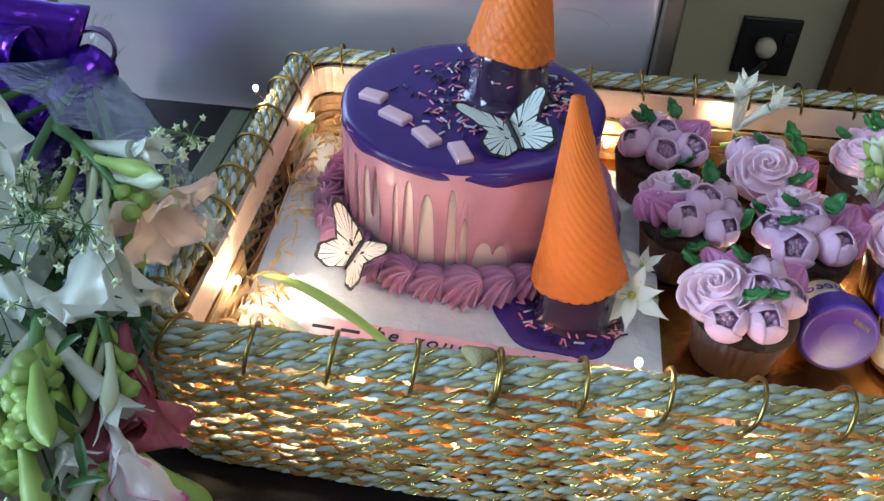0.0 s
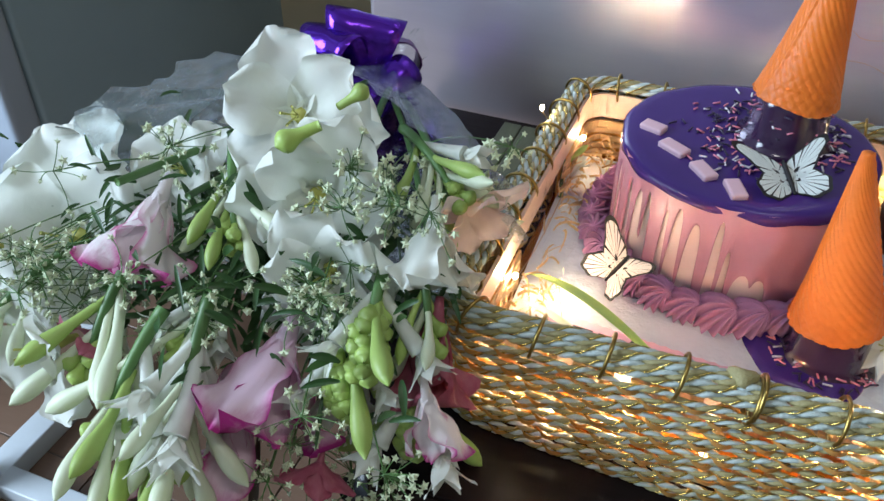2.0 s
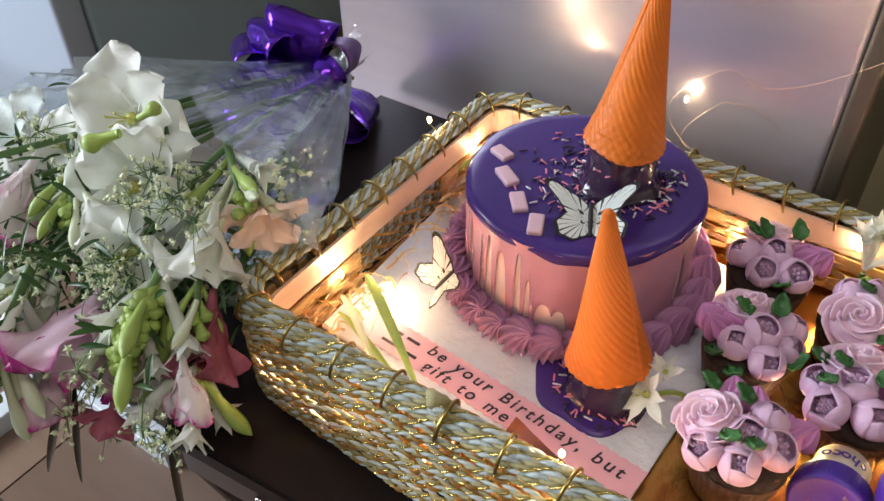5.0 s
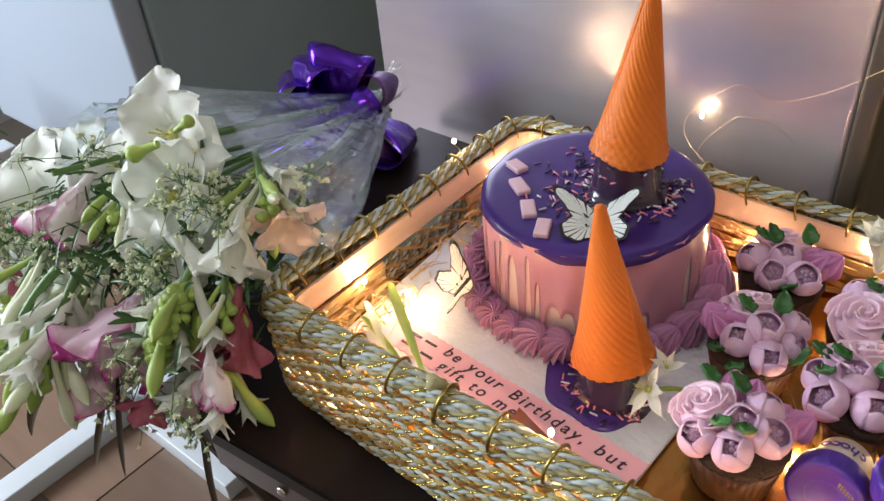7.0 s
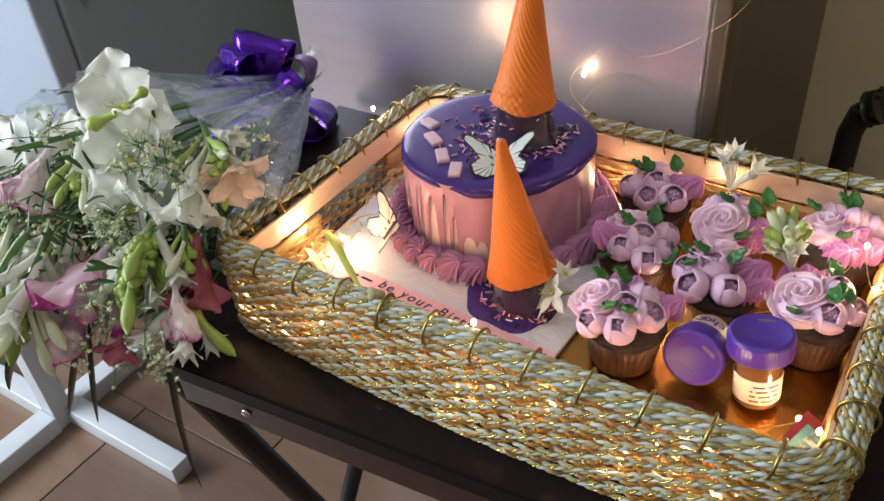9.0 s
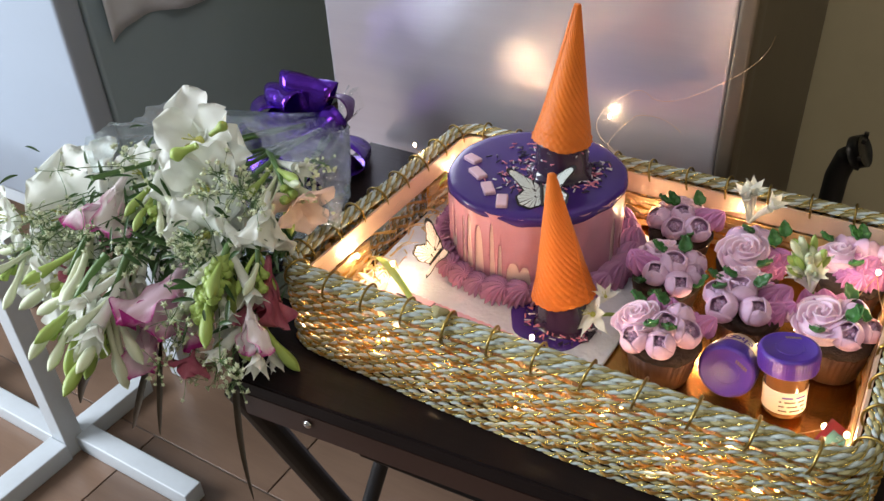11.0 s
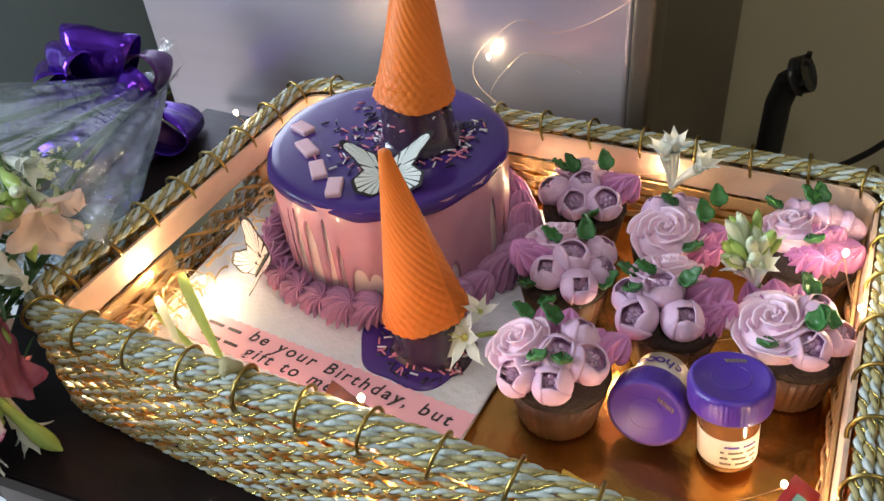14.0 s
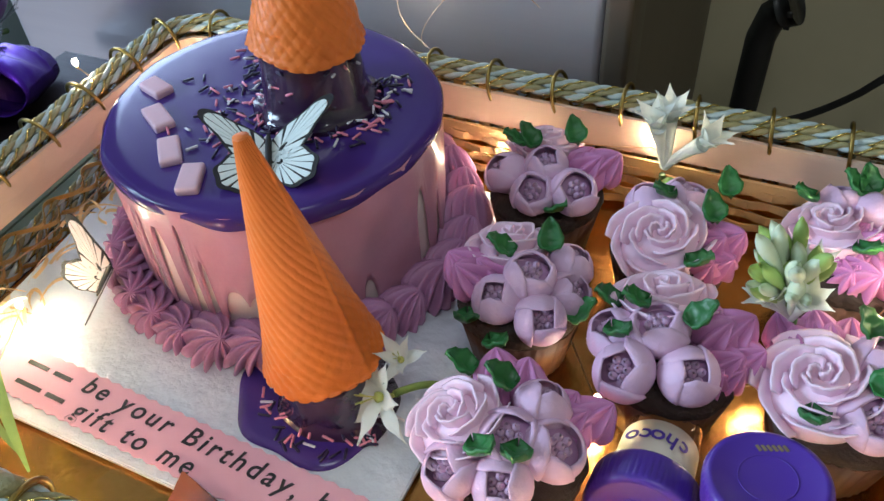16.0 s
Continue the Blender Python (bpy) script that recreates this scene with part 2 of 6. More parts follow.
M = dict(
    floor_tile=material("floor_tile", (0.20, 0.125, 0.085), 0.3, colour2=(0.12, 0.072, 0.048), scale=3, stretch=(1, 9, 1), bump=0.1, random_tone=0.18),
    grout=material("grout", (0.12, 0.1, 0.085), 0.9, bump=0.3),
    olive_wall=material("olive_wall", (0.64, 0.565, 0.38), 0.55, colour2=(0.54, 0.475, 0.31), scale=4, bump=0.12, bump_scale=140),
    pale_wall=material("pale_wall", (0.40, 0.42, 0.43), 0.6, colour2=(0.34, 0.36, 0.37), scale=3, bump=0.15, bump_scale=120),
    brown_door=material("brown_door", (0.2, 0.11, 0.045), 0.45, colour2=(0.12, 0.06, 0.025), scale=6, stretch=(8, 8, 1), bump=0.15),
    ceiling=material("ceiling_paint", (0.52, 0.52, 0.50), 0.8, scale=4),
    steel=material("brushed_steel", (0.68, 0.65, 0.73), 0.29, 0.75, colour2=(0.60, 0.57, 0.66), scale=5, stretch=(1, 1, 14), bump=0.05, bump_scale=30),
    steel_edge=material("dark_edge_trim", (0.16, 0.13, 0.1), 0.4, 0.6, scale=20),
    rubber=material("black_rubber", (0.015, 0.014, 0.014), 0.5, bump=0.2),
    # the refrigerator's own paint, darkened here for its side in shade
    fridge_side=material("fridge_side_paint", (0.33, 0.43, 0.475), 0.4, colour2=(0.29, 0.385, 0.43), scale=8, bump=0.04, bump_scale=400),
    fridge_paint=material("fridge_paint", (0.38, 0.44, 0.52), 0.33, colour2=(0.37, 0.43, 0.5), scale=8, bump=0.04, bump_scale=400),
    white_metal=material("white_enamel", (0.58, 0.63, 0.67), 0.35, colour2=(0.48, 0.52, 0.54), scale=14, bump=0.1),
    cloth=material("cover_plastic", (0.72, 0.75, 0.80), 0.3, colour2=(0.6, 0.63, 0.7), scale=5, bump=0.3, bump_scale=16),
    table=material("dark_wenge_laminate", (0.012, 0.008, 0.008), 0.42, colour2=(0.009, 0.006, 0.006), spec=0.12, scale=6, stretch=(1, 12, 1), bump=0.1),
    table_edge=material("table_edge_band", (0.04, 0.018, 0.014), 0.28, colour2=(0.035, 0.018, 0.015), scale=10, bump=0.05),
    black_metal=material("black_powder_coat", (0.012, 0.012, 0.013), 0.35, bump=0.15, bump_scale=300),
    chrome=material("chrome", (0.7, 0.7, 0.7), 0.2, 1.0),
    green_board=material("sage_board", (0.115, 0.14, 0.085), 0.5, colour2=(0.07, 0.09, 0.055), scale=9, stretch=(10, 1, 1), bump=0.2),
    cord_pale=material("pale_cord", (0.54, 0.63, 0.63), 0.5, colour2=(0.36, 0.42, 0.38), scale=60, bump=0.5, bump_scale=900),
    cord_sage=material("sage_cord", (0.27, 0.24, 0.10), 0.5, colour2=(0.42, 0.38, 0.2), scale=70, bump=0.5, bump_scale=900),
    gold_thread=material("gold_thread", (0.72, 0.58, 0.20), 0.2, 1.0, colour2=(0.6, 0.42, 0.1), scale=200, bump=0.5, bump_scale=700),
    gold_wire=material("gold_binding_wire", (0.34, 0.24, 0.07), 0.28, 1.0, scale=80),
    cane=material("cane_strip", (0.75, 0.5, 0.24), 0.5, colour2=(0.55, 0.33, 0.13), scale=40, bump=0.3, translucent=0.3),
    band=material("peach_wood_band", (0.72, 0.52, 0.39), 0.42, colour2=(0.62, 0.42, 0.30), scale=18, stretch=(1, 1, 5), bump=0.12),
    foil_liner=material("amber_foil_liner", (0.9, 0.48, 0.1), 0.3, colour2=(0.8, 0.36, 0.05), scale=40, bump=0.5, translucent=0.85),
    # amber colour stands for inside light showing through the weave
    amber_ribbon=material("amber_foil_ribbon", (0.86, 0.58, 0.2), 0.25, 0.5, colour2=(0.72, 0.33, 0.06), scale=24, contrast=1.6, bump=0.3, translucent=0.3),
    gold_foil=material("gold_foil", (0.62, 0.32, 0.08), 0.26, 1.0, colour2=(0.36, 0.16, 0.04), scale=18, bump=0.6, bump_scale=55),
    silver_foil=material("silver_foil_board", (0.80, 0.84, 0.9), 0.36, 0.3, colour2=(0.7, 0.74, 0.8), scale=30, bump=1.0, bump_scale=110),
    shred=material("gold_shred", (0.85, 0.62, 0.33), 0.35, colour2=(0.7, 0.42, 0.15), scale=50, translucent=0.3),
    frost_pale=material("pale_pink_frosting", (0.93, 0.77, 0.76), 0.42, colour2=(0.90, 0.70, 0.69), scale=40, bump=0.15, sss=0.15),
    frost_mauve=material("mauve_drip_frosting", (0.60, 0.31, 0.41), 0.3, colour2=(0.51, 0.235, 0.34), scale=60, bump=0.12, coat=0.35, sss=0.1),
    glaze=material("purple_mirror_glaze", (0.062, 0.028, 0.19), 0.16, colour2=(0.05, 0.022, 0.155), scale=16, coat=0.06, spec=0.28, bump=0.03, bump_scale=90),
    choco_purple=material("dark_purple_chocolate", (0.04, 0.016, 0.055), 0.16, colour2=(0.022, 0.01, 0.03), scale=40, coat=0.6, bump=0.25, bump_scale=120),
    shell=material("mauve_buttercream", (0.43, 0.21, 0.37), 0.45, colour2=(0.36, 0.16, 0.33), scale=40, bump=0.15, sss=0.1, random_tone=0.08),
    cone=material("orange_wafer", (0.70, 0.175, 0.012), 0.5, colour2=(0.54, 0.115, 0.007), scale=30, bump=0.3, bump_scale=260, sss=0.05),
    letter=material("pale_pink_fondant", (0.78, 0.52, 0.6), 0.5, scale=60, sss=0.1),
    s_pink=material("pink_sprinkle", (0.8, 0.25, 0.35), 0.4),
    s_white=material("white_sprinkle", (0.85, 0.8, 0.85), 0.4),
    s_dark=material("dark_sprinkle", (0.025, 0.012, 0.05), 0.4),
    wing_black=material("black_wing_print", (0.015, 0.014, 0.016), 0.6),
    wing_white=material("white_wing_print", (0.78, 0.85, 0.83), 0.6, colour2=(0.65, 0.74, 0.74), scale=60),
    wing_pink=material("pale_wing_print", (0.84, 0.76, 0.76), 0.6, colour2=(0.76, 0.67, 0.68), scale=60),
    note=material("pink_note_paper", (0.76, 0.43, 0.53), 0.75, colour2=(0.72, 0.39, 0.49), scale=30, bump=0.1),
    ink=material("black_ink", (0.02, 0.016, 0.02), 0.5),
    liner=material("brown_paper_liner", (0.10, 0.042, 0.022), 0.5, colour2=(0.06, 0.025, 0.014), scale=40, bump=0.2, translucent=0.1),
    sponge=material("dark_chocolate_sponge", (0.03, 0.014, 0.009), 0.8, colour2=(0.015, 0.007, 0.005), scale=120, bump=0.9, bump_scale=300),
    rose=material("pale_pink_buttercream", (0.86, 0.62, 0.74), 0.45, colour2=(0.80, 0.55, 0.70), scale=30, bump=0.15, bump_scale=300, sss=0.15),
    tulip=material("lilac_buttercream", (0.67, 0.445, 0.60), 0.5, colour2=(0.58, 0.36, 0.555), scale=50, bump=0.25, bump_scale=350, sss=0.1, random_tone=0.07),
    tulip_in=material("plum_buttercream", (0.46, 0.26, 0.43), 0.5, scale=60, sss=0.1),
    stamen=material("pale_plum_buttercream", (0.62, 0.42, 0.58), 0.5, colour2=(0.54, 0.34, 0.52), scale=90, sss=0.1),
    star=material("orchid_buttercream", (0.55, 0.22, 0.44), 0.45, colour2=(0.48, 0.18, 0.42), scale=40, bump=0.15, sss=0.1, random_tone=0.08),
    green_icing=material("green_icing", (0.035, 0.16, 0.035), 0.4, colour2=(0.02, 0.1, 0.025), scale=60, bump=0.2, random_tone=0.2),
    lid=material("violet_plastic_lid", (0.07, 0.026, 0.29), 0.3, colour2=(0.06, 0.022, 0.25), scale=20, bump=0.05),
    jar=material("jar_plastic_with_spread", (0.2, 0.09, 0.035), 0.12, colour2=(0.15, 0.06, 0.02), scale=20, coat=0.8),
    label=material("cream_label", (0.8, 0.72, 0.58), 0.45, colour2=(0.74, 0.62, 0.46), scale=40),
    label_print=material("label_print_violet", (0.1, 0.05, 0.35), 0.5),
    label_grey=material("label_print_grey", (0.2, 0.15, 0.1), 0.5),
    w_red=material("red_candy_wrapper", (0.2, 0.014, 0.018), 0.3, colour2=(0.13, 0.01, 0.014), scale=25, bump=0.35, bump_scale=60, coat=0.4),
    w_teal=material("teal_wrapper_panel", (0.07, 0.2, 0.2), 0.3, bump=0.3, bump_scale=60),
    w_brown=material("brown_chocolate_wrapper", (0.16, 0.05, 0.03), 0.3, colour2=(0.11, 0.03, 0.02), scale=25, bump=0.35, bump_scale=60, coat=0.3),
    w_yellow=material("yellow_wrapper", (0.6, 0.4, 0.05), 0.3, bump=0.3, bump_scale=60),
    w_cream=material("wrapper_print_white", (0.75, 0.72, 0.68), 0.4),
    petal_white=material("white_petal", (0.84, 0.86, 0.80), 0.5, colour2=(0.76, 0.8, 0.72), scale=18, bump=0.2, bump_scale=160, translucent=0.35),
    petal_blush=material("blush_petal", (0.86, 0.72, 0.66), 0.5, colour2=(0.84, 0.62, 0.58), scale=18, bump=0.2, bump_scale=160, translucent=0.35),
    petal_pink=material("pink_edged_petal", (0.84, 0.63, 0.75), 0.5, colour2=(0.50, 0.03, 0.27), edge=1.0, scale=70, stretch=(2.2, 0.4, 2.2), contrast=3.0, bump=0.25, bump_scale=150, translucent=0.3),
    petal_tip=material("white_pink_edge_petal", (0.88, 0.82, 0.83), 0.5, colour2=(0.58, 0.06, 0.3), edge=0.85, scale=70, stretch=(2.2, 0.4, 2.2), contrast=3.0, amount=0.45, bump=0.25, bump_scale=150, translucent=0.3),
    petal_red=material("crimson_petal", (0.34, 0.05, 0.11), 0.55, colour2=(0.5, 0.2, 0.24), scale=120, stretch=(2.2, 0.35, 2.2), bump=0.25, bump_scale=150, translucent=0.25),
    throat=material("yellow_throat", (0.5, 0.5, 0.12), 0.5, scale=80),
    bud_green=material("green_bud", (0.42, 0.56, 0.15), 0.45, colour2=(0.27, 0.42, 0.08), scale=40, bump=0.12, translucent=0.15, random_tone=0.18),
    bud_white=material("white_green_bud", (0.78, 0.82, 0.68), 0.45, colour2=(0.60, 0.71, 0.38), scale=50, bump=0.12, translucent=0.2, random_tone=0.1),
    stem=material("green_stem", (0.09, 0.19, 0.05), 0.45, colour2=(0.06, 0.13, 0.035), scale=30, bump=0.15, random_tone=0.25),
    leaf=material("fresh_leaf", (0.05, 0.125, 0.035), 0.4, colour2=(0.03, 0.08, 0.022), scale=30, bump=0.2, translucent=0.25, random_tone=0.2),
    dark_leaf=material("dark_blade_leaf", (0.05, 0.03, 0.02), 0.45, colour2=(0.03, 0.035, 0.018), scale=40, bump=0.2),
    breath=material("gypsophila_bloom", (0.64, 0.70, 0.50), 0.6, colour2=(0.48, 0.56, 0.34), scale=90),
    bow=material("violet_foil_ribbon", (0.1, 0.03, 0.5), 0.18, 0.85, colour2=(0.12, 0.02, 0.3), scale=14, bump=0.3, bump_scale=60),
    bow_net=material("plum_net_ribbon", (0.09, 0.02, 0.16), 0.4, 0.3, scale=60, bump=0.3, bump_scale=300),
    film=film_material("cellophane", (0.86, 0.91, 0.92), gloss=0.6, haze=0.09),
    film_clear=film_material("cellophane_flat", (0.97, 0.97, 0.96), gloss=0.04),
    led=material("warm_led", (1.0, 0.72, 0.36), 0.4, emission=55.0),
    wire=material("copper_wire", (0.7, 0.45, 0.25), 0.3, 1.0),
)


# ---- mesh helpers ----
def link(name, verts, faces, mats, parent=None, smooth=True, index=None, label=""):
    me = bpy.data.meshes.new(name)
    me.from_pydata([tuple(v) for v in verts], [], faces)
    for m in mats if isinstance(mats, (list, tuple)) else [mats]:
        me.materials.append(m)
    if index is not None:
        me.polygons.foreach_set("material_index", index)
    me.polygons.foreach_set("use_smooth", [smooth] * len(me.polygons))
    me.update()
    ob = new(name, me)
    if parent:
        ob.parent = parent
    if label:
        ob["label"] = label
    return ob


def part(name, bm, material_, parent, label="", smooth=True):
    me = bpy.data.meshes.new(name)
    bm.to_mesh(me)
    bm.free()
    me.materials.append(material_)
    me.polygons.foreach_set("use_smooth", [smooth] * len(me.polygons))
    ob = new(name, me)
    if parent:
        ob.parent = parent
    if label:
        ob["label"] = label
    return ob


def again(src, parent, m, name=None):
    """Another object on the same mesh."""
    ob = new(name or src.name.split(".")[0], src.data)
    ob.parent = parent
    ob.matrix_basis = m
    return ob


def thing(name, label, category, at=(0, 0, 0), group="", m=None):
    ob = new(name)
    ob.empty_display_size = 0.02
    ob.matrix_basis = m if m is not None else Matrix.Translation(at)
    return tagged(ob, label, category, group)


def block(x0, x1, y0, y1, z0, z1, bevel=0.0, segs=2):
    bm = bmesh.new()
    bmesh.ops.create_cube(bm, size=1)
    for v in bm.verts:
        v.co = Vector(((x0 + x1) / 2 + v.co.x * (x1 - x0), (y0 + y1) / 2 + v.co.y * (y1 - y0), (z0 + z1) / 2 + v.co.z * (z1 - z0)))
    if bevel:
        bmesh.ops.bevel(bm, geom=bm.edges[:], offset=bevel, segments=segs, affect="EDGES", profile=0.7)
    return bm


def aim(p, d, roll=0.0):
    """Pose at p whose z axis points along d."""
    return Matrix.Translation(p) @ Vector(d).to_track_quat("Z", "Y").to_matrix().to_4x4() @ Matrix.Rotation(roll, 4, "Z")


def tube(points, radii, sides=8, caps=True, closed=False):
    """Verts and faces of a round tube along points."""
    P = np.array(points, float)
    n = len(P)
    R = np.broadcast_to(np.array(radii, float), (n,))
    T = np.roll(P, -1, 0) - np.roll(P, 1, 0) if closed else np.gradient(P, axis=0)
    T /= np.linalg.norm(T, axis=1)[:, None] + 1e-12
    up = np.array([0, 0, 1.0]) if abs(T[:, 2]).mean() < 0.8 else np.array([1.0, 0, 0])
    A = np.cross(T, up)
    A /= np.linalg.norm(A, axis=1)[:, None] + 1e-12
    B = np.cross(T, A)
    a = np.linspace(0, 2 * np.pi, sides, endpoint=False)
    V = P[:, None] + R[:, None, None] * (A[:, None] * np.cos(a)[None, :, None] + B[:, None] * np.sin(a)[None, :, None])
    faces = []
    for i in range(n if closed else n - 1):
        j = (i + 1) % n
        for k in range(sides):
            l = (k + 1) % sides
            faces.append((i * sides + k, i * sides + l, j * sides + l, j * sides + k))
    V = V.reshape(-1, 3)
    if caps and not closed:
        faces += [tuple(range(sides)), tuple(range(n * sides - 1, (n - 1) * sides - 1, -1))]
    return V, faces


def lathe(profile, sides=40, ripple=None):
    """Verts and faces turned about z from (r, z) rows; ripple(angle, row) scales the radius."""
    V, F = [], []
    n = len(profile)
    for i, (r, z) in enumerate(profile):
        for k in range(sides):
            a = 2 * math.pi * k / sides
            s = ripple(a, i / max(1, n - 1)) if ripple else 1.0
            V.append((r * s * math.cos(a), r * s * math.sin(a), z))
    for i in range(n - 1):
        for k in range(sides):
            l = (k + 1) % sides
            F.append((i * sides + k, i * sides + l, (i + 1) * sides + l, (i + 1) * sides + k))
    F.append(tuple(range(sides - 1, -1, -1)))
    F.append(tuple(range((n - 1) * sides, n * sides)))
    return V, F


def grid_faces(nu, nv, wrap=False):
    F = []
    for i in range(nu - 1):
        for j in range(nv if wrap else nv - 1):
            k = (j + 1) % nv
            F.append((i * nv + j, i * nv + k, (i + 1) * nv + k, (i + 1) * nv + j))
    return F


def join(chunks):
    """One verts, faces pair out of several."""
    V, F, o = [], [], 0
    for v, f in chunks:
        V.extend([tuple(p) for p in v])
        F.extend([tuple(i + o for i in q) for q in f])
        o += len(v)
    return V, F


def moved(vf, m):
    return [tuple(m @ Vector(v)) for v in vf[0]], vf[1]


def bez(p0, p1, p2, n=12):
    p0, p1, p2 = (np.array(p, float) for p in (p0, p1, p2))
    t = np.linspace(0, 1, n)[:, None]
    return (1 - t) ** 2 * p0 + 2 * t * (1 - t) * p1 + t ** 2 * p2


def writing(name, text, size, m, mat_, parent, label="", spacing=1.0):
    cu = bpy.data.curves.new(name, "FONT")
    cu.body, cu.size, cu.extrude = text, size, 0.0001
    cu.shear, cu.offset, cu.space_word, cu.space_character = 0.18, size * 0.012, 1.3, spacing
    tmp = bpy.data.objects.new(name, cu)
    scene.collection.objects.link(tmp)
    bpy.context.view_layer.update()
    me = bpy.data.meshes.new_from_object(tmp.evaluated_get(bpy.context.evaluated_depsgraph_get()))
    bpy.data.objects.remove(tmp)
    me.materials.clear()
    me.materials.append(mat_)
    ob = new(name, me)
    ob.parent = parent
    ob.matrix_basis = m
    if label:
        ob["label"] = label
    return ob

# ---- the room ----
def slab(name, x0, x1, y0, y1, z0, z1, mat_, label, cat):
    ob = part(name, block(x0, x1, y0, y1, z0, z1), mat_, None, smooth=False)
    return tagged(ob, label, cat, kind="structure")


floor = slab("floor", -2.3, 2.4, -2.6, 1.3, -0.06, -0.004, M["grout"], "grout bed under brown wood-look floor tiles", "floor")
slab("wall_back", -2.3, 2.4, 1.3, 1.42, -0.06, 2.6, M["olive_wall"], "plain olive painted wall behind the steel refrigerator", "wall")
slab("wall_right", 2.4, 2.52, -2.72, 1.42, -0.06, 2.6, M["olive_wall"], "plain olive painted side wall of the room", "wall")
slab("wall_front", -2.42, 2.4, -2.72, -2.6, -0.06, 2.6, M["pale_wall"], "plain pale painted wall closing the room", "wall")
slab("ceiling", -2.42, 2.52, -2.72, 1.42, 2.6, 2.7, M["ceiling"], "plain off-white painted room ceiling", "ceiling")
# side wall with the window opening
wl = tagged(new("wall_left"), "pale painted side wall with a window opening", "wall", kind="structure")
for a in ((-2.6, -1.85, 0, 2.6), (-0.45, 1.3, 0, 2.6), (-1.85, -0.45, 0, 0.9), (-1.85, -0.45, 2.3, 2.6)):
    part("wall_panel", block(-2.42, -2.3, a[0], a[1], a[2] - (0.06 if a[2] == 0 else 0), a[3]), M["pale_wall"], wl, smooth=False)
win = tagged(new("window_1"), "white framed window letting in daylight", "window", kind="structure")
for a in ((-1.85, -1.8, 0.9, 2.3), (-0.5, -0.45, 0.9, 2.3), (-1.8, -0.5, 0.9, 0.95), (-1.8, -0.5, 2.25, 2.3)):
    part("window_frame", block(-2.4, -2.34, a[0], a[1], a[2], a[3], 0.004), M["white_metal"], win, smooth=False)
# a brown door leaf with its frame, far right on the back wall
door = tagged(new("door_1"), "brown wooden door in the olive wall", "door", kind="structure")
part("door_leaf", block(0.86, 1.6, 1.262, 1.3, 0.005, 2.05, 0.004), M["brown_door"], door, smooth=False)
part("door_frame", block(0.78, 0.86, 1.25, 1.3, 0.0, 2.12, 0.004), M["brown_door"], door, smooth=False)
part("door_frame", block(1.6, 1.68, 1.25, 1.3, 0.0, 2.12, 0.004), M["brown_door"], door, smooth=False)
part("door_handle", block(0.9, 0.92, 1.21, 1.262, 1.0, 1.12, 0.006), M["chrome"], door, "chrome door handle")

# ---- steel refrigerator behind the basket ----
fr = thing("refrigerator", "tall glossy steel-grey refrigerator behind the table", "refrigerator")
part("body", block(-0.222, 0.296, 0.43, 1.0, 0.05, 1.75, 0.004), M["steel_edge"], fr, "dark grey cabinet body", smooth=False)
part("door", block(-0.224, 0.288, 0.388, 0.425, 0.06, 1.745, 0.006, 3), M["steel"], fr, "brushed steel door with blurred reflections")
part("edge_trim", block(0.2885, 0.306, 0.384, 0.428, 0.06, 1.745, 0.004), M["steel_edge"], fr, "dark brown edge trim")
part("gasket", block(-0.215, 0.28, 0.4245, 0.4305, 0.08, 1.72), M["rubber"], fr, "black rubber door gasket", smooth=False)
for x in (-0.18, 0.24):
    for y in (0.46, 0.94):
        part("foot", block(x - 0.02, x + 0.02, y - 0.02, y + 0.02, 0.0, 0.05, 0.004), M["rubber"], fr)

# ---- pale refrigerator on a white stand, shade on its side put into the colour ----
pf = thing("refrigerator", "pale enamelled refrigerator on a white metal stand", "refrigerator")
part("body", block(-1.36, -0.735, 0.40, 1.02, 0.42, 1.95, 0.008, 3), M["fridge_side"], pf, "side panel with shade put into its darker paint")
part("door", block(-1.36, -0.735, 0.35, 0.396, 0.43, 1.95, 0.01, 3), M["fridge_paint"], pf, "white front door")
part("bottom_rail", block(-1.355, -0.728, 0.405, 1.015, 0.385, 0.42, 0.003), M["steel_edge"], pf, "dark bottom rail")
for y in (0.47, 0.71, 0.95):
    part("screw", block(-0.729, -0.7265, y - 0.005, y + 0.005, 0.397, 0.408, 0.001), M["chrome"], pf)
st = thing("refrigerator_stand", "white square-tube metal stand on the tiled floor", "stand")
for x in (-1.32, -0.79):
    for y in (0.42, 0.97):
        part("leg", block(x - 0.02, x + 0.02, y - 0.02, y + 0.02, 0.0, 0.383, 0.003), M["white_metal"], st)
for y in (0.42, 0.97):
    part("rail", block(-1.3, -0.81, y - 0.018, y + 0.018, 0.345, 0.383, 0.003), M["white_metal"], st)
# low white rack that stands in front of it
rk = thing("white_rack", "low white metal rack with crossing foot bars", "rack")
part("post", block(-0.845, -0.805, 0.125, 0.165, 0.0, 0.62, 0.003), M["white_metal"], rk)
part("foot_bar", block(-0.805, -0.5, 0.148, 0.188, 0.0, 0.04, 0.003), M["white_metal"], rk)
part("foot_bar", block(-0.848, -0.802, 0.165, 0.34, 0.0, 0.04, 0.003), M["white_metal"], rk)
part("foot_bar", block(-0.85, -0.8, -0.2, 0.125, 0.0, 0.04, 0.003), M["white_metal"], rk)
part("foot_bar", block(-1.2, -0.845, 0.125, 0.165, 0.0, 0.04, 0.003), M["white_metal"], rk)
part("post", block(-1.24, -1.2, 0.125, 0.165, 0.0, 0.62, 0.003), M["white_metal"], rk)
